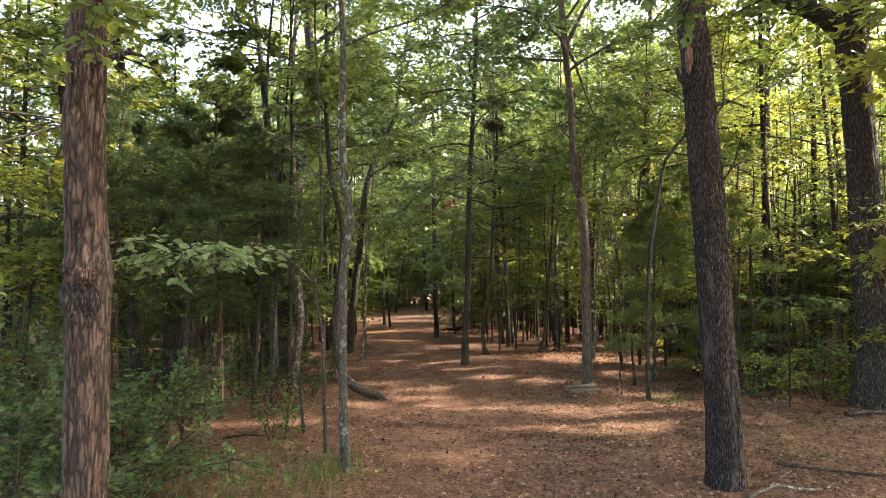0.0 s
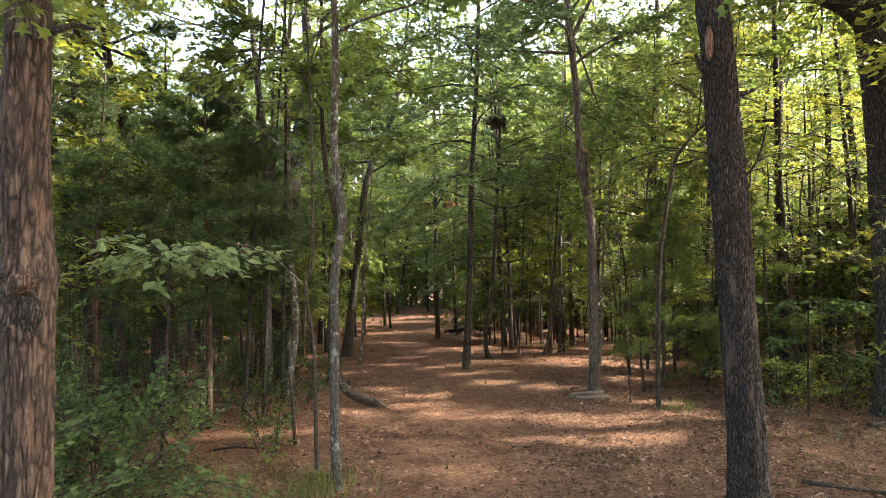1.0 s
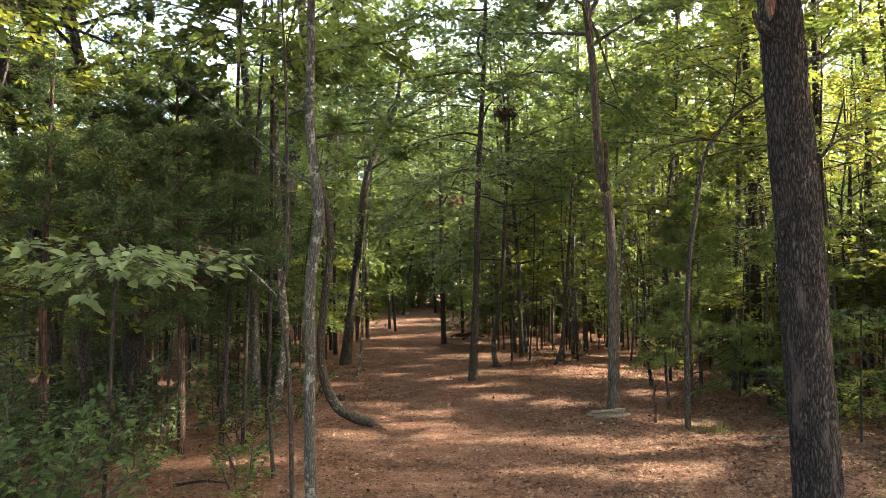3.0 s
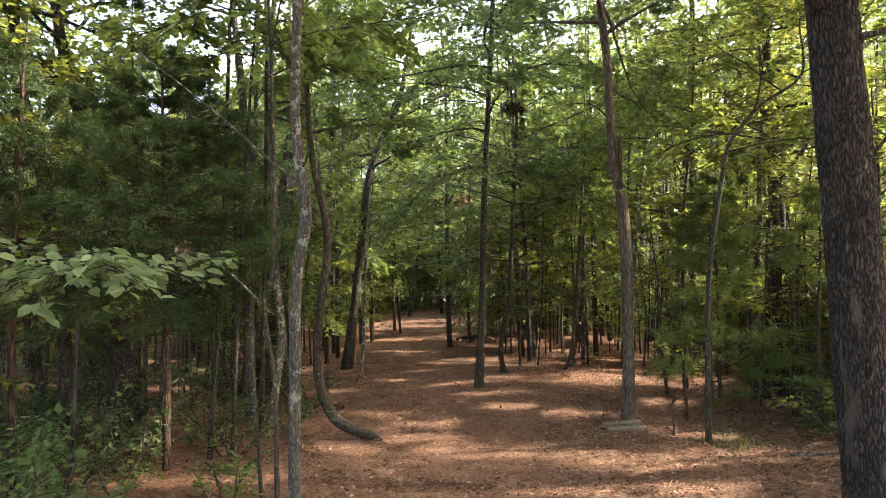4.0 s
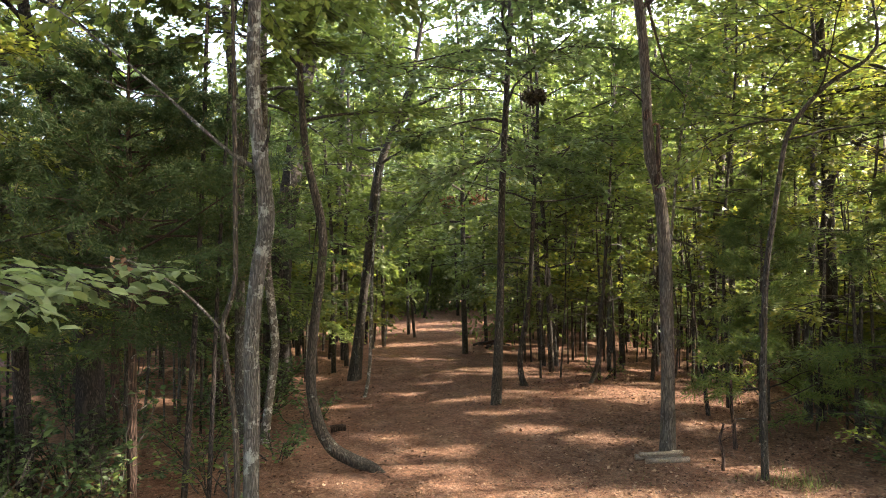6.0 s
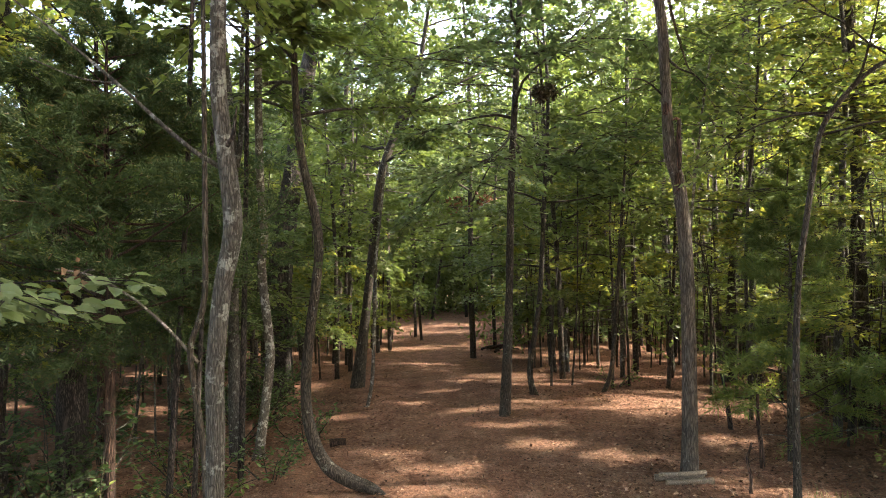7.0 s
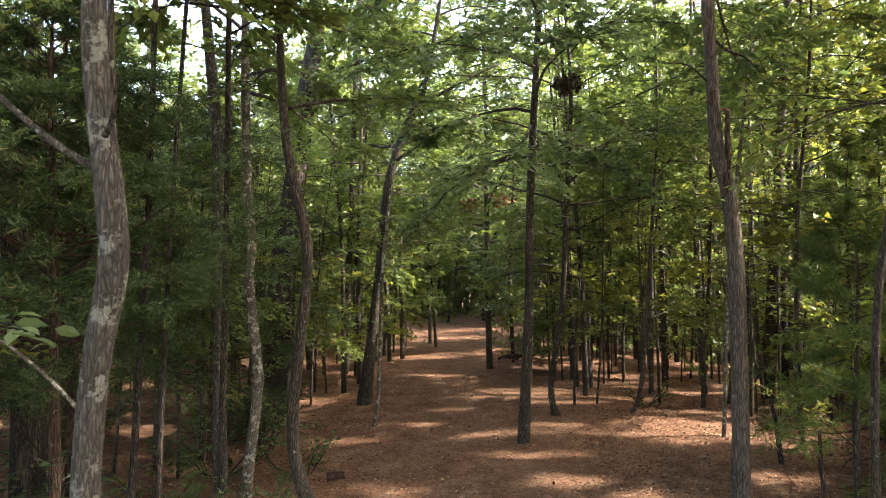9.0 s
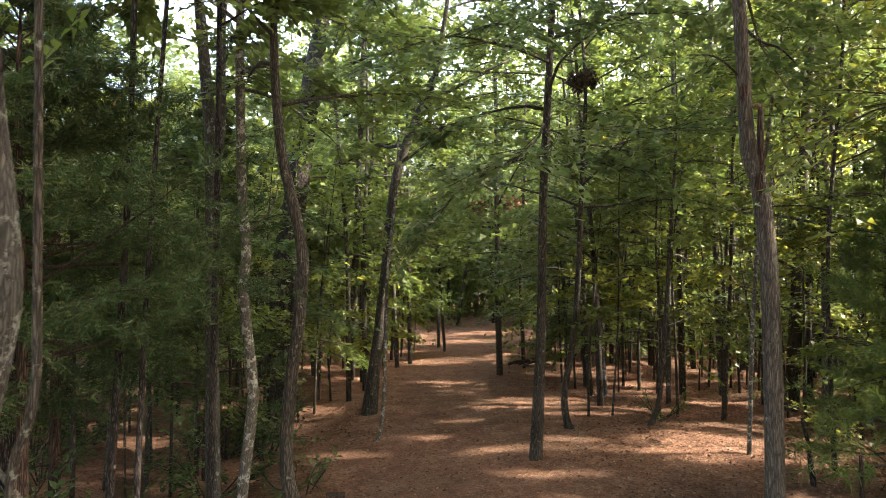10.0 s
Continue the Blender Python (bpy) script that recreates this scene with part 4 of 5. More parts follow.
tree("tree", "thin leaning sapling beside the trail", 2.68, 18.55, D((2.68, 0, 0.05), (2.91, 0.72, 0.048), (3.07, 2.73, 0.039), (3.16, 4.08, 0.034)), BARK_SLIM, LEAF_GREEN, 7.5, 3.6, 1.6, 12, seed=70)

# ---- woods all round ----
TAKEN = [(x, y) for x, y, _ in SLIM] + [(-2.16, 3.96), (2.95, 6.85), (7.25, 11.16), (-1.14, 7.67), (-1.46, 8.16), (-3.43, 10.07), (2.9, 13.3), (3.87, 12.22), (0.58, 17.72), (1.29, 19.04), (-0.25, 25.8), (-2.67, 18.36), (-2.25, 17.37),
        (-1.31, 12.67), (-1.9, 12.67), (-5.57, 21.5), (-3.18, 13.7), (-3.58, 13.9), (-5.05, 12.2), (6.0, 15.37), (6.2, 15.5), (-5.2, 11.2), (-5.9, 11.6), (4.0, 16.65), (-9.06, 18.46), (2.68, 18.55)]


def open_floor(x, y):
    """The trail, the clearing and the bare floor that no unmeasured tree may stand on."""
    if y < 13:
        return -5.2 < x < 7.9
    if y < 19:
        return -4.3 < x < 5.6
    if y < 27:
        return -3.7 < x < 1.4
    return -3.5 + 0.03 * (y - 27) < x < -0.2 + 0.0 * y


def free_spot(rng, xr, yr, gap):
    for _ in range(60):
        x, y = rng.uniform(*xr), rng.uniform(*yr)
        if open_floor(x, y) or any(math.hypot(x - a, y - b) < gap for a, b in TAKEN):
            continue
        if -8.5 < x < -4.6 and 13 < y < 22 and gap > 1 or -7.5 < x < 1.2 and y > 34:
            continue
        if any(0 < x - gx < 12 and abs(y - gy - (x - gx) * math.tan(SUN_AZ)) < gb + 0.1 for gx, gy, ga, gb in GAPS if (ga > 0.9 and 2 < gx < 5) or (ga > 0.65 and 1 < gx < 4 and gy < 12)):
            continue
        TAKEN.append((x, y))
        return x, y
    return None


rng_w = np.random.default_rng(8)
# canopy trees
for n in range(94):
    xr, yr = [((-15, -4.6), (7, 38)), ((5.8, 10.5), (9, 38)), ((-10, 10.5), (24, 44)), ((1.4, 10.5), (20, 38))][n % 4 if n < 84 else 1]
    s = free_spot(rng_w, xr, yr, 1.3)
    if not s:
        continue
    x, y = s
    d = math.hypot(x, y)
    r = rng_w.uniform(0.05, 0.11)
    h = rng_w.uniform(6.5, 9.5) if x < -4.5 else rng_w.uniform(10, 14) if y < 18 else rng_w.uniform(8, 11.5)
    # some crowns on the sunny side have sunlight put into a brighter leaf
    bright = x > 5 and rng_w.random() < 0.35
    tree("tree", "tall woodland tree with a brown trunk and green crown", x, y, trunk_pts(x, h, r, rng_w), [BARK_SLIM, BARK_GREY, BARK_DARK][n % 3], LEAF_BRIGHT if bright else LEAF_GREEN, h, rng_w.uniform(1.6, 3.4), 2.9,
         22, 17 if x < 6 and y < 18 else 12, 16, 0.145 if d < 20 else 0.195 if d < 30 else 0.24, shape=LEAF_TRI, seed=200 + n, sides=10, rings=24, named_limbs=3, with_twigs=d < 18, tilt=0.6, group="tall woodland trees", low=1.15)
# leafy understorey
for n in range(124):
    xr, yr = [((-13, -4.4), (4, 28)), ((5.8, 13), (8, 30)), ((-12, -3.8), (18, 38)), ((1.6, 12), (19, 38)), ((5.6, 11), (13, 26))][n % 5] if n < 110 else ((1.5, 6.5), (19, 31))
    s = free_spot(rng_w, xr, yr, 0.9)
    if not s:
        continue
    x, y = s
    d = math.hypot(x, y)
    h = rng_w.uniform(3.5, 7)
    bright = (x > 4.5 or x < -5) and rng_w.random() < 0.5
    tree("sapling", "leafy young broadleaf sapling in the undergrowth", x, y, trunk_pts(x, h, rng_w.uniform(0.02, 0.04), rng_w), BARK_SLIM, LEAF_BRIGHT if bright else [LEAF_GREEN, LEAF_BLUE][n % 2], h, rng_w.uniform(0.5, 1.3) if abs(x) > 6 or y > 24 or n >= 110 else rng_w.uniform(1.1, 2.2), 1.9,
         15, 13, 13, 0.11 if d < 18 else 0.135 if d < 28 else 0.17, shape=LEAF_TRI, seed=400 + n, sides=7, rings=20, named_limbs=2, with_twigs=d < 18, rise=0.3, flat=0.15, tilt=0.55, category="sapling", group="leafy saplings")
# low leafy layers between the trunks
for n in range(44):
    xr, yr = [((1.7, 9), (17.5, 32)), ((-9, -3.9), (13.5, 30)), ((5.6, 11), (10, 24)), ((1.5, 7), (19, 30))][n % 4]
    s = free_spot(rng_w, xr, yr, 0.6)
    if not s:
        continue
    x, y = s
    h = rng_w.uniform(3.0, 6.5)
    tree("sapling", "slim sapling with level layers of green leaves", x, y, trunk_pts(x, h, rng_w.uniform(0.016, 0.03), rng_w), BARK_SLIM, [LEAF_BLUE, LEAF_GREEN, LEAF_GREEN][n % 3], h, rng_w.uniform(0.6, 1.6), 1.7,
         15, 14, 13, 0.1 if y < 18 else 0.13, shape=LEAF_TRI, seed=1300 + n, sides=6, rings=16, named_limbs=2, with_twigs=y < 16, rise=0.15, flat=0.1, tilt=0.4, category="sapling", group="leafy saplings")
# thin stems
for n in range(90):
    xr, yr = [((1.5, 9), (17.5, 34)), ((-10, -3.9), (11, 34)), ((5.6, 10), (11, 24))][n % 3]
    s = free_spot(rng_w, xr, yr, 0.45)
    if not s:
        continue
    x, y = s
    h = rng_w.uniform(3.5, 7.5)
    tree("sapling", "thin bare-stemmed sapling with a sparse crown", x, y, trunk_pts(x, h, rng_w.uniform(0.014, 0.032), rng_w), [BARK_SLIM, BARK_GREY, BARK_SLIM][n % 3], LEAF_GREEN if n % 3 else LEAF_BRIGHT, h, rng_w.uniform(1.2, 2.8), 1.2,
         9, 13, 11, 0.115, shape=LEAF_TRI, seed=800 + n, sides=6, rings=14, named_limbs=2, with_twigs=False, category="sapling", group="thin saplings")
# unseen trees added behind the camera and sunward, to shade the clearing
for n, (x, y) in enumerate([(-5, -3), (5.5, -4), (0.5, -8), (-9, 1), (8.5, 1.5), (-6, -10), (7, -11), (10.2, 3.2), (5.8, 2.6), (7.4, 4.6), (-1, -5.5), (4.2, -6.5), (-8, -4), (9.5, -4), (-2.6, -1.8), (2.8, -2.2), (9.2, 6.5), (10.8, 9.4), (8.6, 8.3), (12.4, 8.6), (9.9, 10.3), (-6.5, 4.5), (-8, 8.5)]):
    tree("tree", "tall woodland tree with a brown trunk and green crown", x, y, trunk_pts(x, 15, 0.11, rng_w), BARK_SLIM, LEAF_GREEN if n % 3 else LEAF_BRIGHT, rng_w.uniform(14, 17), (6 if x < 9 else 4) if y < 6 or x < 0 else 1.8, 4.2 if y < 6 else 3.2,
         26 if y < 6 or x < 0 else 34, 24 if x > 5 and y < 11 else 12, 13 if y < 6 or x < 0 else 17, 0.23 if x > 5 and y < 6 else 0.17 if x > 5 else 0.2, shape=LEAF_TRI, seed=600 + n, rings=24, named_limbs=3, with_twigs=False, tilt=0.5, group="tall woodland trees")

# taller crowns further along, added mostly above the view to shade the leaves below
for n, (x, y) in enumerate([(7.8, 28.5), (9.5, 33), (-4.6, 24.6), (6.7, 15.9), (9.9, 12.9), (10.2, 16)]):
    tree("tree", "added tall tree whose high crown shades the foliage below", x, y, trunk_pts(x, 17, 0.1, rng_w), BARK_SLIM, LEAF_GREEN, rng_w.uniform(16, 18), 11.5, 4.6,
         24, 15, 13, 0.27, shape=LEAF_TRI, seed=1000 + n, rings=24, named_limbs=3, with_twigs=False, tilt=0.5, group="tall woodland trees")

# leafy trees along the sunny edge of the wood; brighter leaves carry some sunlight
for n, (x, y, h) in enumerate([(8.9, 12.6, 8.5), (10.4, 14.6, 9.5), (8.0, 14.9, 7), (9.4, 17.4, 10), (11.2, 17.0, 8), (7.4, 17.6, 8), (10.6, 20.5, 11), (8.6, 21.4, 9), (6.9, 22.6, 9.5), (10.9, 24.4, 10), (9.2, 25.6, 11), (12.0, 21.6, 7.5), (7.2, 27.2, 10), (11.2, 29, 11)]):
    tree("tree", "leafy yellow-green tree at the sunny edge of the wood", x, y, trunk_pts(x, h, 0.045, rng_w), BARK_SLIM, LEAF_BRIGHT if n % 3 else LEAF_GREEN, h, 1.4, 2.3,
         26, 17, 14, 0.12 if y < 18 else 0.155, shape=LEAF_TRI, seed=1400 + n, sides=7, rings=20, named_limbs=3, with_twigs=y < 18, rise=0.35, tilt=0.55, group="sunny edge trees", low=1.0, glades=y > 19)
# fuller trees behind the edge
for n, (x, y, h) in enumerate([(13, 27, 12.5), (15.2, 25.5, 11.5), (11, 30.5, 13), (16.8, 24.5, 11), (8.6, 31.5, 13.5), (14.5, 30.5, 13), (5.8, 33, 13), (17, 29, 12)]):
    tree("tree", "full green tree at the far edge of the wood", x, y, trunk_pts(x, h, 0.08, rng_w), BARK_SLIM, LEAF_GREEN if n % 3 else LEAF_BRIGHT, h, 2.2, 2.9,
         26, 17, 14, 0.22, shape=LEAF_TRI, seed=1500 + n, sides=7, rings=20, named_limbs=3, with_twigs=False, rise=0.4, tilt=0.6, group="sunny edge trees")
# crowns beyond the end of the trail; sunlit haze is put into their pale leaves
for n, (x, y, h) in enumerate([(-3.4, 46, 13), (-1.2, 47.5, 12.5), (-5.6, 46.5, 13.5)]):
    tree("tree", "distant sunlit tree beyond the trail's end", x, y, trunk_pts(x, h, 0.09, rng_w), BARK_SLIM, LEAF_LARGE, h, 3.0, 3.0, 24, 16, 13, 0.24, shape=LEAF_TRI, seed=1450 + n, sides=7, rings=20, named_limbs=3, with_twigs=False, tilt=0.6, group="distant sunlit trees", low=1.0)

for n, (x, y, h) in enumerate([(-7.0, 10.8, 9.5), (-8.4, 12.4, 9), (-6.2, 9.0, 8)]):
    tree("tree", "leafy green tree on the shaded side of the wood", x, y, trunk_pts(x, h, 0.05, rng_w), BARK_SLIM, LEAF_GREEN if n % 2 else LEAF_BRIGHT, h, 2.0, 2.4, 26, 16, 14, 0.115, shape=LEAF_TRI, seed=1600 + n, sides=7, rings=20, named_limbs=3, rise=0.35, tilt=0.5, group="shaded edge trees", low=1.0)
# sunlight on these two trees is partly put into the pale leaf colour
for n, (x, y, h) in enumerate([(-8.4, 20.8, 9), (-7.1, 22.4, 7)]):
    tree("tree", "tree beyond the cedars, leaves coloured pale as if sunlit", x, y, trunk_pts(x, h, 0.05, rng_w), BARK_SLIM, LEAF_LARGE, h, 2.2, 2.1, 24, 15, 13, 0.14, shape=LEAF_TRI, seed=1480 + n, sides=7, rings=20, named_limbs=3, with_twigs=False, tilt=0.6, group="distant sunlit trees", low=1.0)
# saplings that stand in the sunlit spots, sunlight also put into their leaf colour
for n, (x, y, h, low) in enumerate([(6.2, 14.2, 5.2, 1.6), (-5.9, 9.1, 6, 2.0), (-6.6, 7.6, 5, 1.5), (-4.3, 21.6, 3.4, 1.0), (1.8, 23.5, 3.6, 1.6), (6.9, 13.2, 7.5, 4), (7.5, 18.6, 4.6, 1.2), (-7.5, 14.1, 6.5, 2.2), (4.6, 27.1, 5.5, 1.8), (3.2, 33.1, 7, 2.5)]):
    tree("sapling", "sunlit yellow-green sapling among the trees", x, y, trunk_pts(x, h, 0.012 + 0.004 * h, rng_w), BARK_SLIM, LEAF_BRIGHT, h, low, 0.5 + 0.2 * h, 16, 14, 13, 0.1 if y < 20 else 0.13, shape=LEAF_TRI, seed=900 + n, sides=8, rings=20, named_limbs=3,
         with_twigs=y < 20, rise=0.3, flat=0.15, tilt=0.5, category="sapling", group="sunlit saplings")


def far_woods():
    """The woods further off, where trees can no longer be told apart."""
    rng = np.random.default_rng(77)
    tv, tq, lv, lt, nt, nl = [], [], [], [], 0, 0
    made = 0
    while made < 312:
        a = rng.uniform(0, 2 * math.pi) if made > 245 else rng.normal(math.pi / 2, 0.36)
        d = (24 if made <= 245 else 36) + 50 * rng.random() ** 0.8
        x, y = d * math.cos(a), d * math.sin(a)
        if made < 24:
            x, y = rng.uniform(-9, 6), rng.uniform(58, 70)
        if made >= 270:
            a, d = (rng.uniform(0.82, 1.2) if made < 304 else rng.uniform(1.95, 2.3)), rng.uniform(17, 36)
            x, y = d * math.cos(a), d * math.sin(a)
            if abs(x) < 10.5:
                continue
        elif (abs(x) < 17 and -6 < y < 40) or (-3.4 < x < -0.3 and 0 < y < 58) or (-9 < x < 2 and y < 52):
            continue
        made += 1
        h = rng.uniform(4, 15) + (rng.uniform(0, 7) if d > 36 else 0)
        if x < -7:
            h *= 0.6
        if x > 9 and y < 48:
            h = min(h, 6.5)
        z = gz(x, y)
        v, q, _ = tube(spline([(x, y, z - 0.2), (x + rng.normal(0, 0.2), y, z + h * 0.5), (x + rng.normal(0, 0.4), y, z + h)], 6), np.linspace(0.02 * h * 0.6 + 0.03, 0.02, 6), 5, cap=False)
        tv.append(v), tq.append(q + nt)
        nt += len(v)
        k = 620 if d > 36 else 1300
        cl = rng.normal(0, 1, (26, 3))
        cl = cl / np.linalg.norm(cl, axis=1, keepdims=True) * rng.random((26, 1)) ** 0.4
        low = 0.4 if h < 8 else 2.0
        c = np.stack([x + 2.6 * cl[:, 0], y + 2.6 * cl[:, 1], z + low + (h - low) * (0.5 + 0.55 * cl[:, 2])], -1)
        p = c[rng.integers(0, 26, k)] + rng.normal(0, 0.5, (k, 3)) * np.array([1.1, 1.1, 0.7])
        p[:, 2] = np.maximum(p[:, 2], z + 0.1)
        p = p[~in_gap(p, rng)]
        k = len(p)
        v, t = leaves(LEAF_TRI, p, rng.normal(0, 1, (k, 3)), np.array([0, 0, 1.0]) + rng.normal(0, 0.6, (k, 3)), rng.uniform(0.22, 0.5, k) * (0.7 + d / 90) * (0.55 if d < 36 else 1))
        lv.append(v), lt.append(t + nl)
        nl += len(v)
    # a tall stand that closes the view
    for made in range(38):
        a, d = math.pi * (0.3 + 0.3 * (made + rng.random()) / 38), rng.uniform(40, 56)
        x, y = d * math.cos(a), d * math.sin(a)
        if -8 < x < 1.5:
            x, y, tall = x * 1.25, y * 1.25, 1.25
        else:
            tall = 1.0
        h, z, k = rng.uniform(16, 22) * tall, gz(x, y), 2900
        v, q, _ = tube(spline([(x, y, z - 0.2), (x + rng.normal(0, 0.2), y, z + h * 0.5), (x + rng.normal(0, 0.4), y, z + h)], 6), np.linspace(0.16, 0.03, 6), 5, cap=False)
        tv.append(v), tq.append(q + nt)
        nt += len(v)
        cl = rng.normal(0, 1, (34, 3))
        cl = cl / np.linalg.norm(cl, axis=1, keepdims=True) * rng.random((34, 1)) ** 0.4
        c = np.stack([x + 3.2 * cl[:, 0], y + 3.2 * cl[:, 1], z + 4.5 + (h - 4.5) * (0.5 + 0.5 * cl[:, 2])], -1)
        p = c[rng.integers(0, 34, k)] + rng.normal(0, 0.6, (k, 3)) * np.array([1.1, 1.1, 0.7])
        p = p[~in_gap(p, rng)]
        k = len(p)
        v, t = leaves(LEAF_TRI, p, rng.normal(0, 1, (k, 3)), np.array([0, 0, 1.0]) + rng.normal(0, 0.6, (k, 3)), rng.uniform(0.24, 0.46, k))
        lv.append(v), lt.append(t + nl)
        nl += len(v)
    made = 0
    while made < 240:
        x, y = rng.uniform(-32, 32), rng.uniform(27, 60)
        if made < 56:
            x, y = rng.uniform(-8, 3), rng.uniform(51, 58)
        elif -3.7 < x < 0.2 or (y < 32 and abs(x) < 6):
            continue
        made += 1
        k = 220 if made > 56 else 300
        z = gz(x, y)
        p = np.stack([x + rng.normal(0, 0.8, k), y + rng.normal(0, 0.8, k), z + 0.1 + (rng.uniform(0.6, 2.4) if made > 56 else 4.5) * rng.random(k)], -1)
        v, t = leaves(LEAF_TRI, p, rng.normal(0, 1, (k, 3)), np.array([0, 0, 1.0]) + rng.normal(0, 0.7, (k, 3)), rng.uniform(0.15, 0.3, k))
        lv.append(v), lt.append(t + nl)
        nl += len(v)
    me = make_mesh("far_woods", np.vstack(lv + tv), [np.vstack(lt), np.vstack(tq) + nl], [LEAF_GREEN, BARK_SLIM], [0, 1], smooth=False)
    tagged(new("far_woods", me), "dense green woods beyond the trail", "woods", kind="stuff")


far_woods()

# ---- conifers and shrubs ----
conifer("cedar_tree", "dark cedar tree in the shade", -4.6, 9.2, D((-4.6, 0, 0.05), (-4.6, 3, 0.03)), BARK_CEDAR, LEAF_CEDAR, 5.5, 1.7, 1.5, 54, 11, 8, 0.08, seed=21, shape=LEAF_NEEDLE, tufts=7)
conifer("cedar_tree", "dark cedar tree in the shade", -5.4, 13.4, D((-5.4, 0, 0.06), (-5.5, 3, 0.03)), BARK_CEDAR, LEAF_CEDAR, 7.5, 1.2, 1.9, 64, 11, 8, 0.08, seed=22, shape=LEAF_NEEDLE, tufts=7)
conifer("cedar_tree", "dark cedar tree in the shade", -4.5, 15.5, D((-4.5, 0, 0.05), (-4.5, 3, 0.03)), BARK_CEDAR, LEAF_CEDAR, 6, 1.0, 1.7, 60, 11, 8, 0.08, seed=23, shape=LEAF_NEEDLE, tufts=7)
for n, (x, y, h) in enumerate([(4.45, 13.7, 3.6), (5.2, 15.2, 4.6), (5.9, 12.9, 3.8), (6.6, 17.0, 5.5), (7.4, 19.4, 3.2)]):
    conifer("pine_sapling", "young feathery pine with soft green needles", x, y, D((x, 0, 0.035), (x, 2, 0.02)), BARK_SLIM, LEAF_PINE, h, 0.4, 1.4, 42, 9, 6, 0.15, seed=30 + n, shape=LEAF_BLADE, tufts=8, bare=3, group="young pines")
tree("sapling", "sapling with layers of large pale green leaves", -3.05, 7.6, D((-3.05, 0, 0.02), (-3.0, 1.5, 0.016), (-2.98, 2.6, 0.013)), BARK_DARK, LEAF_LARGE, 3.52, 2.96, 0.9, 14, 6, 6, 0.13, seed=31, shape=LEAF_OVAL, rise=0.1, flat=0.08, category="sapling")
tree("sapling", "young sapling with broad green leaves", 5.9, 11.1, D((5.9, 0, 0.018), (5.92, 1.1, 0.014), (5.95, 1.9, 0.011)), BARK_DARK, LEAF_SHRUB, 2.35, 1.1, 0.8, 11, 6, 6, 0.13, seed=47, shape=LEAF_OVAL, rise=0.2, flat=0.08, category="sapling")
for n, (x, y, h, s) in enumerate([(-3.2, 6.6, 1.75, 0.7), (-3.9, 7.3, 1.4, 0.8), (-3.3, 5.1, 1.1, 0.7), (-4.4, 6.0, 2.0, 0.9), (-5.2, 8.2, 2.1, 1.0), (-5.4, 6.6, 2.2, 1.0)]):
    bush("shrub", "green leafy shrub at the clearing's edge", x, y, h, s, LEAF_SHRUB, 13, 15, 12, 0.075, seed=50 + n, shape=LEAF_DIAMOND, group="leafy shrubs")
for n, (x, y, h) in enumerate([(6.9, 12.0, 1.2), (5.9, 12.6, 0.9), (8.2, 12.6, 1.6), (6.6, 14.6, 1.3), (7.4, 16, 1.6)]):
    bush("shrub", "low shrub of thin stems at the wood's edge", x, y, h, 0.7, [LEAF_GREEN, LEAF_SHRUB][n % 2], 9, 9, 8, 0.075, seed=60 + n, group="low shrubs")

for n, (x, y, h) in enumerate([(-2.3, 9.1, 0.6), (-2.6, 10.0, 0.55), (-3.0, 11.3, 0.8), (-3.4, 12.1, 0.9), (-4.0, 12.9, 0.9), (-2.6, 12.6, 0.7), (-3.9, 10.0, 0.8), (-2.7, 14.6, 0.6), (3.2, 19.8, 0.6)]):
    bush("seedling", "low leafy seedling on the forest floor", x, y, h, 0.35, LEAF_SHRUB if n % 2 else LEAF_GREEN, 6, 6, 7, 0.075, seed=150 + n, group="low seedlings")

rng_b = np.random.default_rng(44)
for n in range(18):
    x, y = rng_b.uniform(-7.8, -3.9), rng_b.uniform(9.3, 17.5)
    bush("shrub", "shaded undergrowth shrub of thin stems", x, y, rng_b.uniform(0.7, 1.4), 0.7, [LEAF_SHRUB, LEAF_CEDAR, LEAF_SHRUB][n % 3], 10, 8, 8, 0.085, seed=170 + n, shape=LEAF_DIAMOND, group="undergrowth shrubs")
for n in range(12):
    x, y = rng_b.uniform(5.6, 10), rng_b.uniform(11.5, 21)
    bush("shrub", "undergrowth shrub beneath the trees", x, y, rng_b.uniform(0.6, 1.2), 0.6, [LEAF_GREEN, LEAF_BRIGHT][n % 2], 9, 8, 8, 0.08, seed=200 + n, shape=LEAF_DIAMOND, group="undergrowth shrubs")


# ---- the floor's litter ----
def scatter(n, rng, near=0.6):
    """Spots over the open floor, denser towards the camera."""
    y = 2.2 + 31.3 * rng.random(n) ** (1 / near) + rng.normal(0, 1.0, n)
    x = rng.normal(0.6, 1.0, n) * (2.6 + 0.22 * np.maximum(y, 0))
    return x, y


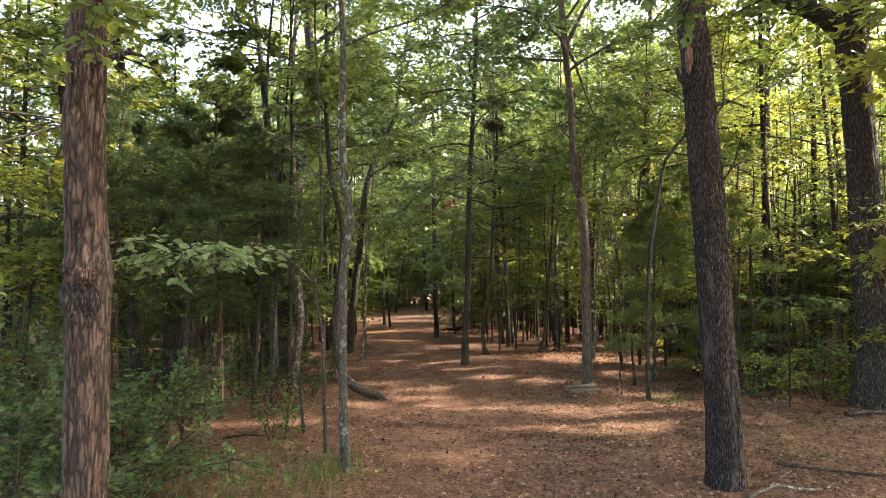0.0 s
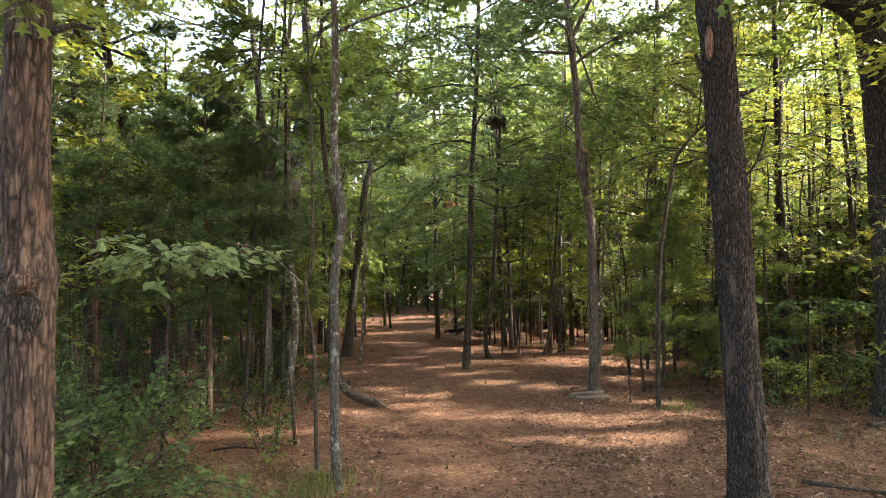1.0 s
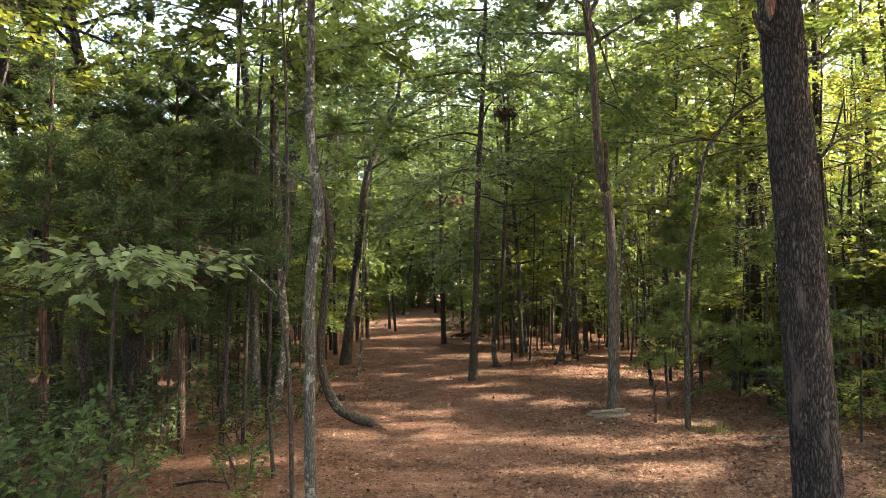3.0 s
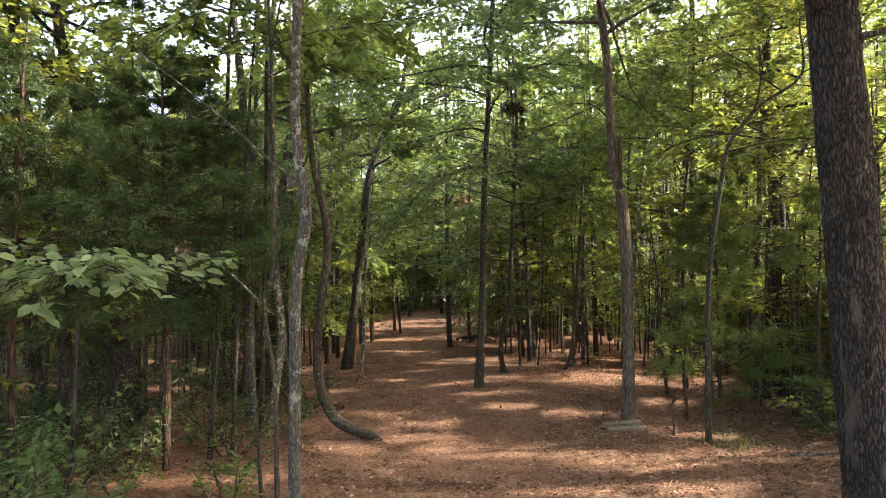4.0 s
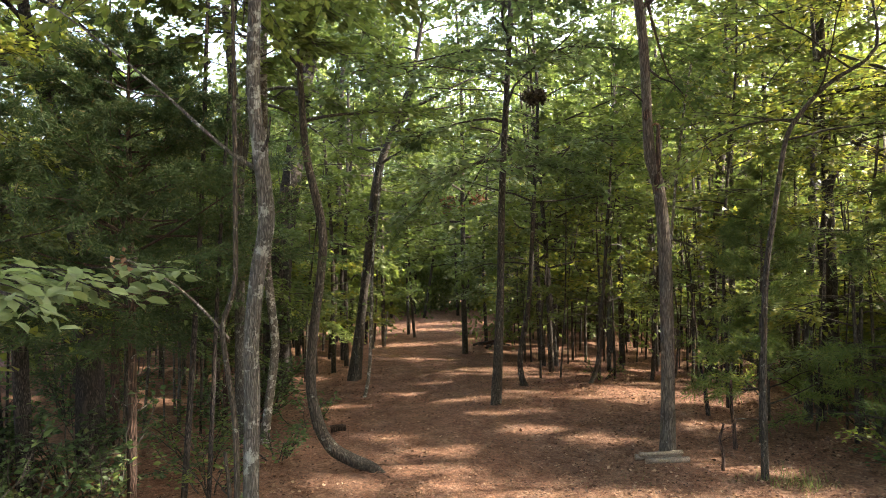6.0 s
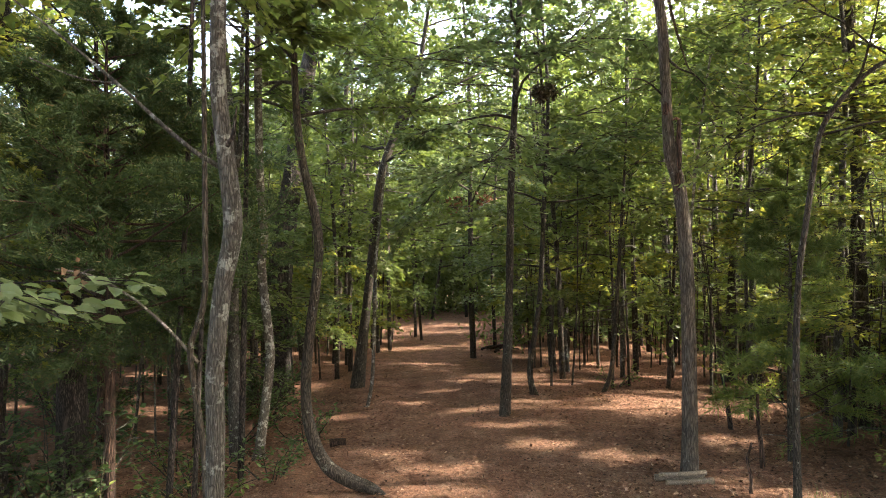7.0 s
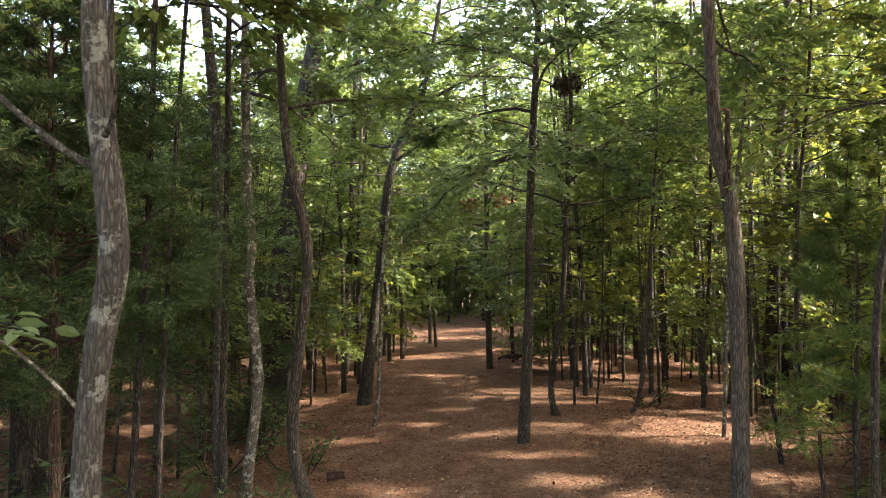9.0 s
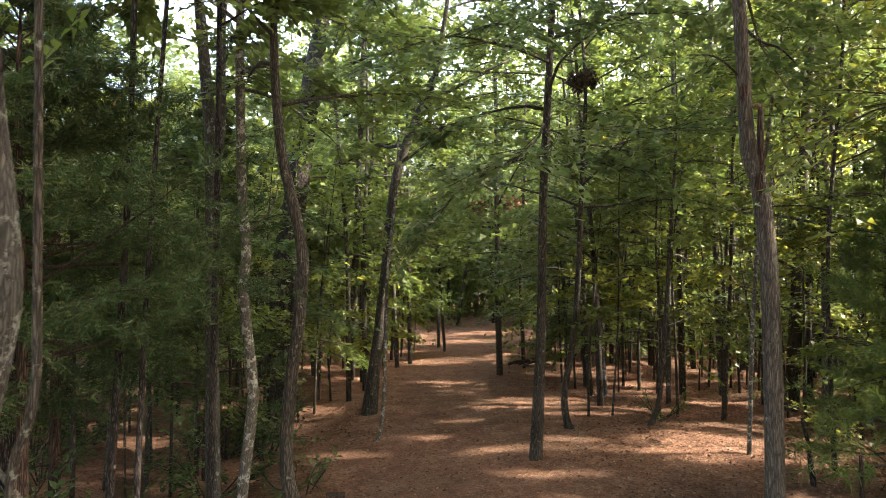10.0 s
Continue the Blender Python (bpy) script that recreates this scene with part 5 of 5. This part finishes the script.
def leaf_litter():
    rng = np.random.default_rng(21)
    x, y = scatter(160000, rng, 0.5)
    clump = 0.5 + 0.5 * np.sin(1.7 * x + 0.9 * y) * np.sin(1.1 * y - 0.6 * x + 2)
    trail = np.exp(-((x + 0.2) / 1.1) ** 2)
    keep = rng.random(len(x)) < (0.45 + 0.55 * clump) * (1 - 0.6 * trail)
    x, y = x[keep], y[keep]
    n = len(x)
    p = np.stack([x, y, ground_z(x, y) + rng.uniform(0.008, 0.03, n)], -1)
    d = rng.normal(0, 1, (n, 3)) * np.array([1, 1, 0.22])
    up = np.array([0, 0, 1.0]) + rng.normal(0, 0.3, (n, 3))
    v, t = leaves(LEAF_DIAMOND, p, d, up, rng.uniform(0.024, 0.07, n))
    tagged(new("leaf_litter", make_mesh("leaf_litter", v, [t], [LITTER], smooth=False)), "scattered dry brown leaves on the forest floor", "leaf litter", kind="stuff")


def pine_straw():
    rng = np.random.default_rng(22)
    x, y = scatter(40000, rng, 0.5)
    n = len(x)
    p = np.stack([x, y, ground_z(x, y) + rng.uniform(0.006, 0.025, n)], -1)
    d = rng.normal(0, 1, (n, 3)) * np.array([1, 1, 0.15])
    form = (LEAF_BLADE[0], LEAF_BLADE[1], 0.05)
    v, t = leaves(form, p, d, np.array([0, 0, 1.0]) + rng.normal(0, 0.2, (n, 3)), rng.uniform(0.08, 0.2, n))
    tagged(new("pine_straw", make_mesh("pine_straw", v, [t], [LITTER], smooth=False)), "thin layer of dry reddish pine needles", "pine straw", kind="stuff")


def grass_patch(spots, seed):
    rng = np.random.default_rng(seed)
    ps, ds, zs = [], [], []
    for x, y, sx, sy, n, h in spots:
        px, py = x + rng.normal(0, sx, n), y + rng.normal(0, sy, n)
        ps.append(np.stack([px, py, ground_z(px, py) - 0.01], -1))
        ds.append(np.stack([rng.normal(0, 0.35, n), rng.normal(0, 0.35, n), np.ones(n)], -1))
        zs.append(h * rng.uniform(0.4, 1.2, n))
    p, d, z = np.vstack(ps), np.vstack(ds), np.concatenate(zs)
    form = (np.array([(0.5, 0, 0), (0.4, 0.55, 0.05), (0, 1, 0.3), (-0.4, 0.55, 0.05), (-0.5, 0, 0)]), np.array([(0, 1, 3), (0, 3, 4), (1, 2, 3)]), 0.035)
    v, t = leaves(form, p, d, rng.normal(0, 1, p.shape), z)
    tagged(new("grass", make_mesh("grass", v, [t], [GRASS], smooth=False)), "sparse tufts of green woodland grass", "grass", kind="stuff")


leaf_litter()
pine_straw()
grass_patch([(-1.9, 6.9, 0.45, 0.5, 330, 0.2), (-1.3, 7.3, 0.2, 0.3, 300, 0.26), (-2.6, 6.3, 0.4, 0.4, 300, 0.2), (-2.2, 7.5, 0.35, 0.4, 260, 0.2), (-0.9, 6.3, 0.5, 0.3, 200, 0.12), (4.6, 8.2, 0.8, 0.5, 350, 0.12), (4.1, 11.9, 0.25, 0.2, 160, 0.2),
             (5.4, 9.6, 0.6, 0.4, 250, 0.14), (-3.0, 8.4, 0.6, 0.5, 250, 0.15), (2.2, 11.9, 0.5, 0.3, 120, 0.08), (-3.2, 5.4, 0.4, 0.6, 400, 0.2)], 23)


def fallen(name, label, category, pts, r_a, r_b, mt, sides=10, seed=0, stubs=0, cut=False):
    """A log or stick that lies on the floor."""
    rng = np.random.default_rng(seed + 900)
    x0, y0 = pts[0][:2]
    root = (x0, y0, gz(x0, y0))
    ln = spline([(x - x0, y - y0, gz(x, y) + z - root[2]) for x, y, z in pts], 24)
    top = thing(name, label, category, root)
    v, q, t = tube(ln, np.linspace(r_a, r_b, 24), sides, furrows(seed, 9, 0.1, 0.08))
    if cut:
        part("bark", make_mesh("bark", v, [q], [mt]), top)
        n = sides
        for ring, hub in ((v[-2 - n:-2], v[-2]), (v[:n][::-1], v[-1])):
            disc = np.vstack([ring, hub[None]])
            fan = np.array([(k, (k + 1) % n, n) for k in range(n)])
            part("cut_end", make_mesh("cut_end", disc, [fan], [WOOD_CUT]), top, "pale sawn wood end")
    else:
        part("stem", make_mesh("stem", v, [q, t], [mt]), top)
    for i in range(stubs):
        s = ln[rng.integers(4, 20)]
        l2 = limb_line(rng, s, rng.uniform(0, 6.28), rng.uniform(0.0, 0.5), rng.uniform(0.2, 0.5), 5, 0.25)
        tv = tube(l2, np.linspace(r_b * 0.6, 0.003, 5), 5)
        part("twig", make_mesh("twig", tv[0], [tv[1], tv[2]], [mt]), top)
    return top


fallen("log", "short grey log at the foot of a tree", "log", [(2.36, 12.82, 0.04), (2.66, 12.78, 0.04), (2.98, 12.8, 0.04)], 0.04, 0.045, BARK_LOG, seed=1, cut=True)
fallen("log", "short grey log at the foot of a tree", "log", [(2.4, 12.74, 0.1), (2.7, 12.74, 0.105), (3.0, 12.8, 0.11)], 0.03, 0.035, BARK_LOG, seed=2, cut=True)
fallen("log", "short grey log at the foot of a tree", "log", [(2.46, 12.66, 0.035), (2.75, 12.66, 0.035), (3.06, 12.7, 0.04)], 0.035, 0.045, BARK_LOG, seed=3, cut=True)
fallen("fallen_branch", "pale bare branch lying on dry leaves", "branch", [(3.0, 6.45, 0.025), (3.2, 6.6, 0.03), (3.45, 6.75, 0.05), (3.75, 6.72, 0.03), (4.1, 6.9, 0.03)], 0.022, 0.01, BARK_PALE, seed=4, stubs=2)
fallen("fallen_branch", "bare grey branch lying on dry leaves", "branch", [(3.95, 7.75, 0.03), (4.2, 7.5, 0.05), (4.45, 7.45, 0.03), (4.75, 7.2, 0.06), (5.1, 7.25, 0.03)], 0.026, 0.012, BARK_SLIM, seed=5, stubs=3)
fallen("fallen_branch", "bare grey branch lying on dry leaves", "branch", [(6.3, 10.2, 0.04), (6.9, 10.3, 0.04), (7.6, 10.1, 0.05)], 0.045, 0.03, BARK_SLIM, seed=6, stubs=1)
fallen("log", "short mossy cut log on the floor", "log", [(-2.24, 14.3, 0.06), (-2.12, 14.33, 0.07), (-2.0, 14.36, 0.065)], 0.065, 0.055, BARK_CEDAR, seed=7, cut=True)
fallen("fallen_branch", "dark rotting branch in the shade", "branch", [(-3.1, 9.2, 0.02), (-2.8, 9.3, 0.03), (-2.5, 9.25, 0.02)], 0.02, 0.008, BARK_DARK, seed=8, stubs=2)
fallen("fallen_branch", "thin bare stick across the floor", "branch", [(4.6, 11.3, 0.02), (5.3, 11.35, 0.03), (6.2, 11.3, 0.03)], 0.018, 0.008, BARK_GREY, seed=9, stubs=2)
rng_p = np.random.default_rng(14)
for n in range(9):
    cx, cy, a, lift = rng_p.uniform(0.25, 0.95), 27.2 + rng_p.uniform(0, 0.5), rng_p.normal(0, 0.5), rng_p.uniform(0.05, 0.28)
    fallen("fallen_branch", "dark branch of a brush pile", "branch", [(cx - 0.4 * math.cos(a), cy - 0.4 * math.sin(a), lift * 0.6), (cx, cy, lift), (cx + 0.45 * math.cos(a), cy + 0.45 * math.sin(a), lift * 0.7)], 0.05, 0.025, BARK_DARK if n % 3 else BARK_CEDAR, 7, seed=20 + n)


def snag(x, y, h, r, seed, mt=BARK_SLIM, lean=0.1):
    """A thin dead stem broken off at the top."""
    rng = np.random.default_rng(seed)
    root = (x, y, gz(x, y))
    top = thing("dead_sapling", "thin dead sapling broken off at the top", "sapling", root, "broken dead saplings")
    ln = spline([(0, 0, -0.08), (lean * 0.3, 0, h * 0.3), (lean * 0.3 - 0.03, 0.02, h * 0.65), (lean, 0, h)], 16)
    v, q, t = tube(ln, np.linspace(r * 1.3, r * 0.7, 16), 8, furrows(seed, 6, 0.12))
    part("trunk", make_mesh("trunk", v, [q, t], [mt]), top)
    for i in range(2):
        l2 = limb_line(rng, ln[9 + 3 * i], rng.uniform(0, 6.28), 0.6, 0.25, 5, 0.3)
        tv = tube(l2, np.linspace(r * 0.4, 0.003, 5), 5)
        part("dead_limb", make_mesh("dead_limb", tv[0], [tv[1], tv[2]], [mt]), top)


snag(-2.02, 9.5, 0.95, 0.024, 1, BARK_SLIM, -0.1)
snag(3.95, 13.4, 1.0, 0.03, 2, BARK_CEDAR, -0.05)
snag(3.4, 12.4, 0.6, 0.02, 3, BARK_CEDAR, 0.02)
snag(4.2, 15.2, 0.9, 0.035, 4, BARK_DARK, -0.15)


def leaf_clump(name, label, category, x, y, z, rad, n, mt, size, seed):
    """A ball of withered leaves round a knot of twigs."""
    rng = np.random.default_rng(seed)
    top = thing(name, label, category, (x, y, z))
    p = rng.normal(0, 1, (n, 3))
    p = p / np.linalg.norm(p, axis=1, keepdims=True) * rng.random((n, 1)) ** 0.45 * np.array(rad)
    p[:, 2] += 0.25 * rad[2] * np.sin(5 * p[:, 0] / rad[0])
    v, t = leaves(LEAF_DIAMOND, p, rng.normal(0, 1, (n, 3)), rng.normal(0, 1, (n, 3)), size * rng.uniform(0.6, 1.3, n))
    tagged(part("leaf_mass", make_mesh("leaf_mass", v, [t], [mt], smooth=False), top), kind="stuff")
    for k in range(3):
        ln = limb_line(rng, (-rad[0], 0, -rad[2] * 0.3), rng.normal(0, 0.4), rng.normal(0.15, 0.2), rad[0] * 2.3, 6, 0.2)
        tv = tube(ln, np.linspace(0.012, 0.004, 6), 5)
        part("twig", make_mesh("twig", tv[0], [tv[1], tv[2]], [BARK_SLIM]), top)


leaf_clump("squirrel_nest", "dark ball of dead leaves high in a tree fork", "nest", 1.4, 17.5, 6.45, (0.3, 0.22, 0.17), 430, LEAF_NEST, 0.09, 1)
leaf_clump("dead_leaf_spray", "hanging cluster of withered orange-brown leaves", "leaves", -0.55, 19.2, 4.35, (0.36, 0.28, 0.2), 60, LEAF_DEAD, 0.12, 2)
leaf_clump("dead_leaf_spray", "hanging cluster of withered orange-brown leaves", "leaves", 0.2, 19.6, 4.5, (0.25, 0.2, 0.16), 36, LEAF_DEAD, 0.12, 3)

leaf_clump("dead_leaf_spray", "small bunch of withered leaves on a dead branch", "leaves", -2.32, 8.08, 2.64, (0.08, 0.06, 0.09), 16, LITTER, 0.055, 4)


# ---- near boughs that hang into the top of the view ----
def near_tree(x, y, pts, size, leaf_mat, seed, count=16):
    """A tree beside the walk with one long leafy bough."""
    rng = np.random.default_rng(seed)
    root = (x, y, gz(x, y))
    top = thing("tree", "tree with a long leafy bough over the clearing", "tree", root)
    ln = spline([(0, 0, -0.1), (0.05, 0.02, 2.5), (0.0, 0.1, 6), (0.2, 0.2, 11)], 40)
    v, q, t = tube(ln, np.linspace(0.11, 0.03, 40), 14, furrows(seed, 12, 0.1))
    part("trunk", make_mesh("trunk", v, [q, t], [BARK_GREY]), top)
    loc = [(a - x, b - y, c - root[2]) for a, b, c in pts]
    bl = spline(loc, 20)
    v, q, t = tube(bl, np.linspace(0.04, 0.008, 20), 8)
    part("limb", make_mesh("limb", v, [q, t], [BARK_GREY]), top)
    lines = [bl[14:]] + [limb_line(rng, bl[14 + k % 6], rng.uniform(0, 6.28), rng.normal(-0.1, 0.25), rng.uniform(0.15, 0.3), 6, 0.15, 0.3) for k in range(count)]
    me = crown_mesh(rng, lines, root, leaf_mat, BARK_GREY, LEAF_LOBED, 4, 5, size, 0.5, 0.45, 0.2, 0.2, True, [tube(k, np.linspace(0.006, 0.003, len(k)), 4) for k in lines[1:]], False)
    part("crown", me, top)


near_tree(3.9, 1.4, [(3.9, 1.4, 4.8), (3.2, 2.0, 4.5), (2.2, 2.8, 4.12), (1.5, 3.2, 3.88), (1.1, 3.4, 3.82)], 0.085, LEAF_SHRUB, 5, 12)
near_tree(-3.9, 0.9, [(-3.9, 0.9, 4.4), (-3.2, 1.8, 4.2), (-2.4, 2.6, 3.8), (-2.1, 3.1, 3.7), (-1.75, 3.3, 3.65)], 0.085, LEAF_GREEN, 6, 6)


def lump(name, parent, at, rad, mt, label, seed):
    """A rough rounded swelling or wound on a trunk."""
    rng = np.random.default_rng(seed)
    bm = bmesh.new()
    bmesh.ops.create_icosphere(bm, subdivisions=3, radius=1)
    for w in bm.verts:
        k = 1 + 0.25 * noise.noise(w.co * 2.2 + Vector((seed, 0, 0))) + 0.12 * noise.noise(w.co * 6)
        w.co = Vector((w.co.x * rad[0] * k + at[0], w.co.y * rad[1] * k + at[1], w.co.z * rad[2] * k + at[2]))
    me = bpy.data.meshes.new(name)
    bm.to_mesh(me)
    bm.free()
    me.materials.append(mt)
    part(name, me, parent, label)


by_label = {o["label"]: o for o in scene.objects if o.parent is None and "label" in o}
left_tree = by_label["tall tree with reddish plated bark and a scarred knot"]
dark_tree = by_label["dark furrowed tree trunk with a torn limb scar"]
lump("knot", left_tree, (0.03, -0.125, 2.25), (0.07, 0.045, 0.06), BARK_CEDAR, "dark reddish broken knot", 1)
lump("knot", left_tree, (-0.06, -0.11, 2.28), (0.06, 0.035, 0.035), BARK_DARK, "dark swollen bark", 2)
lump("scar", dark_tree, (-0.34, -0.11, 4.5), (0.035, 0.05, 0.17), WOOD_RAW, "torn reddish wood", 3)
kink_tree = by_label["straight tree with a kinked trunk and broken second stem"]
lump("scar", kink_tree, (-0.09, -0.075, 3.88), (0.045, 0.025, 0.15), BARK_CEDAR, "torn reddish bark", 5)
lump("scar", kink_tree, (-0.22, -0.055, 4.86), (0.05, 0.03, 0.1), BARK_CEDAR, "torn reddish bark", 6)
lump("swelling", left_tree, (-0.05, -0.1, 2.12), (0.075, 0.04, 0.12), BARK_DARK, "blackened swollen bark", 8)
lump("swelling", left_tree, (0.06, -0.095, 2.1), (0.06, 0.04, 0.1), BARK_DARK, "blackened swollen bark", 9)
lump("swelling", dark_tree, (-0.24, -0.05, 2.75), (0.05, 0.06, 0.09), BARK_DARK, "dark swollen bark", 11)
lump("swelling", dark_tree, (-0.02, -0.02, 2.4), (0.07, 0.07, 0.08), BARK_DARK, "dark swollen bark", 12)
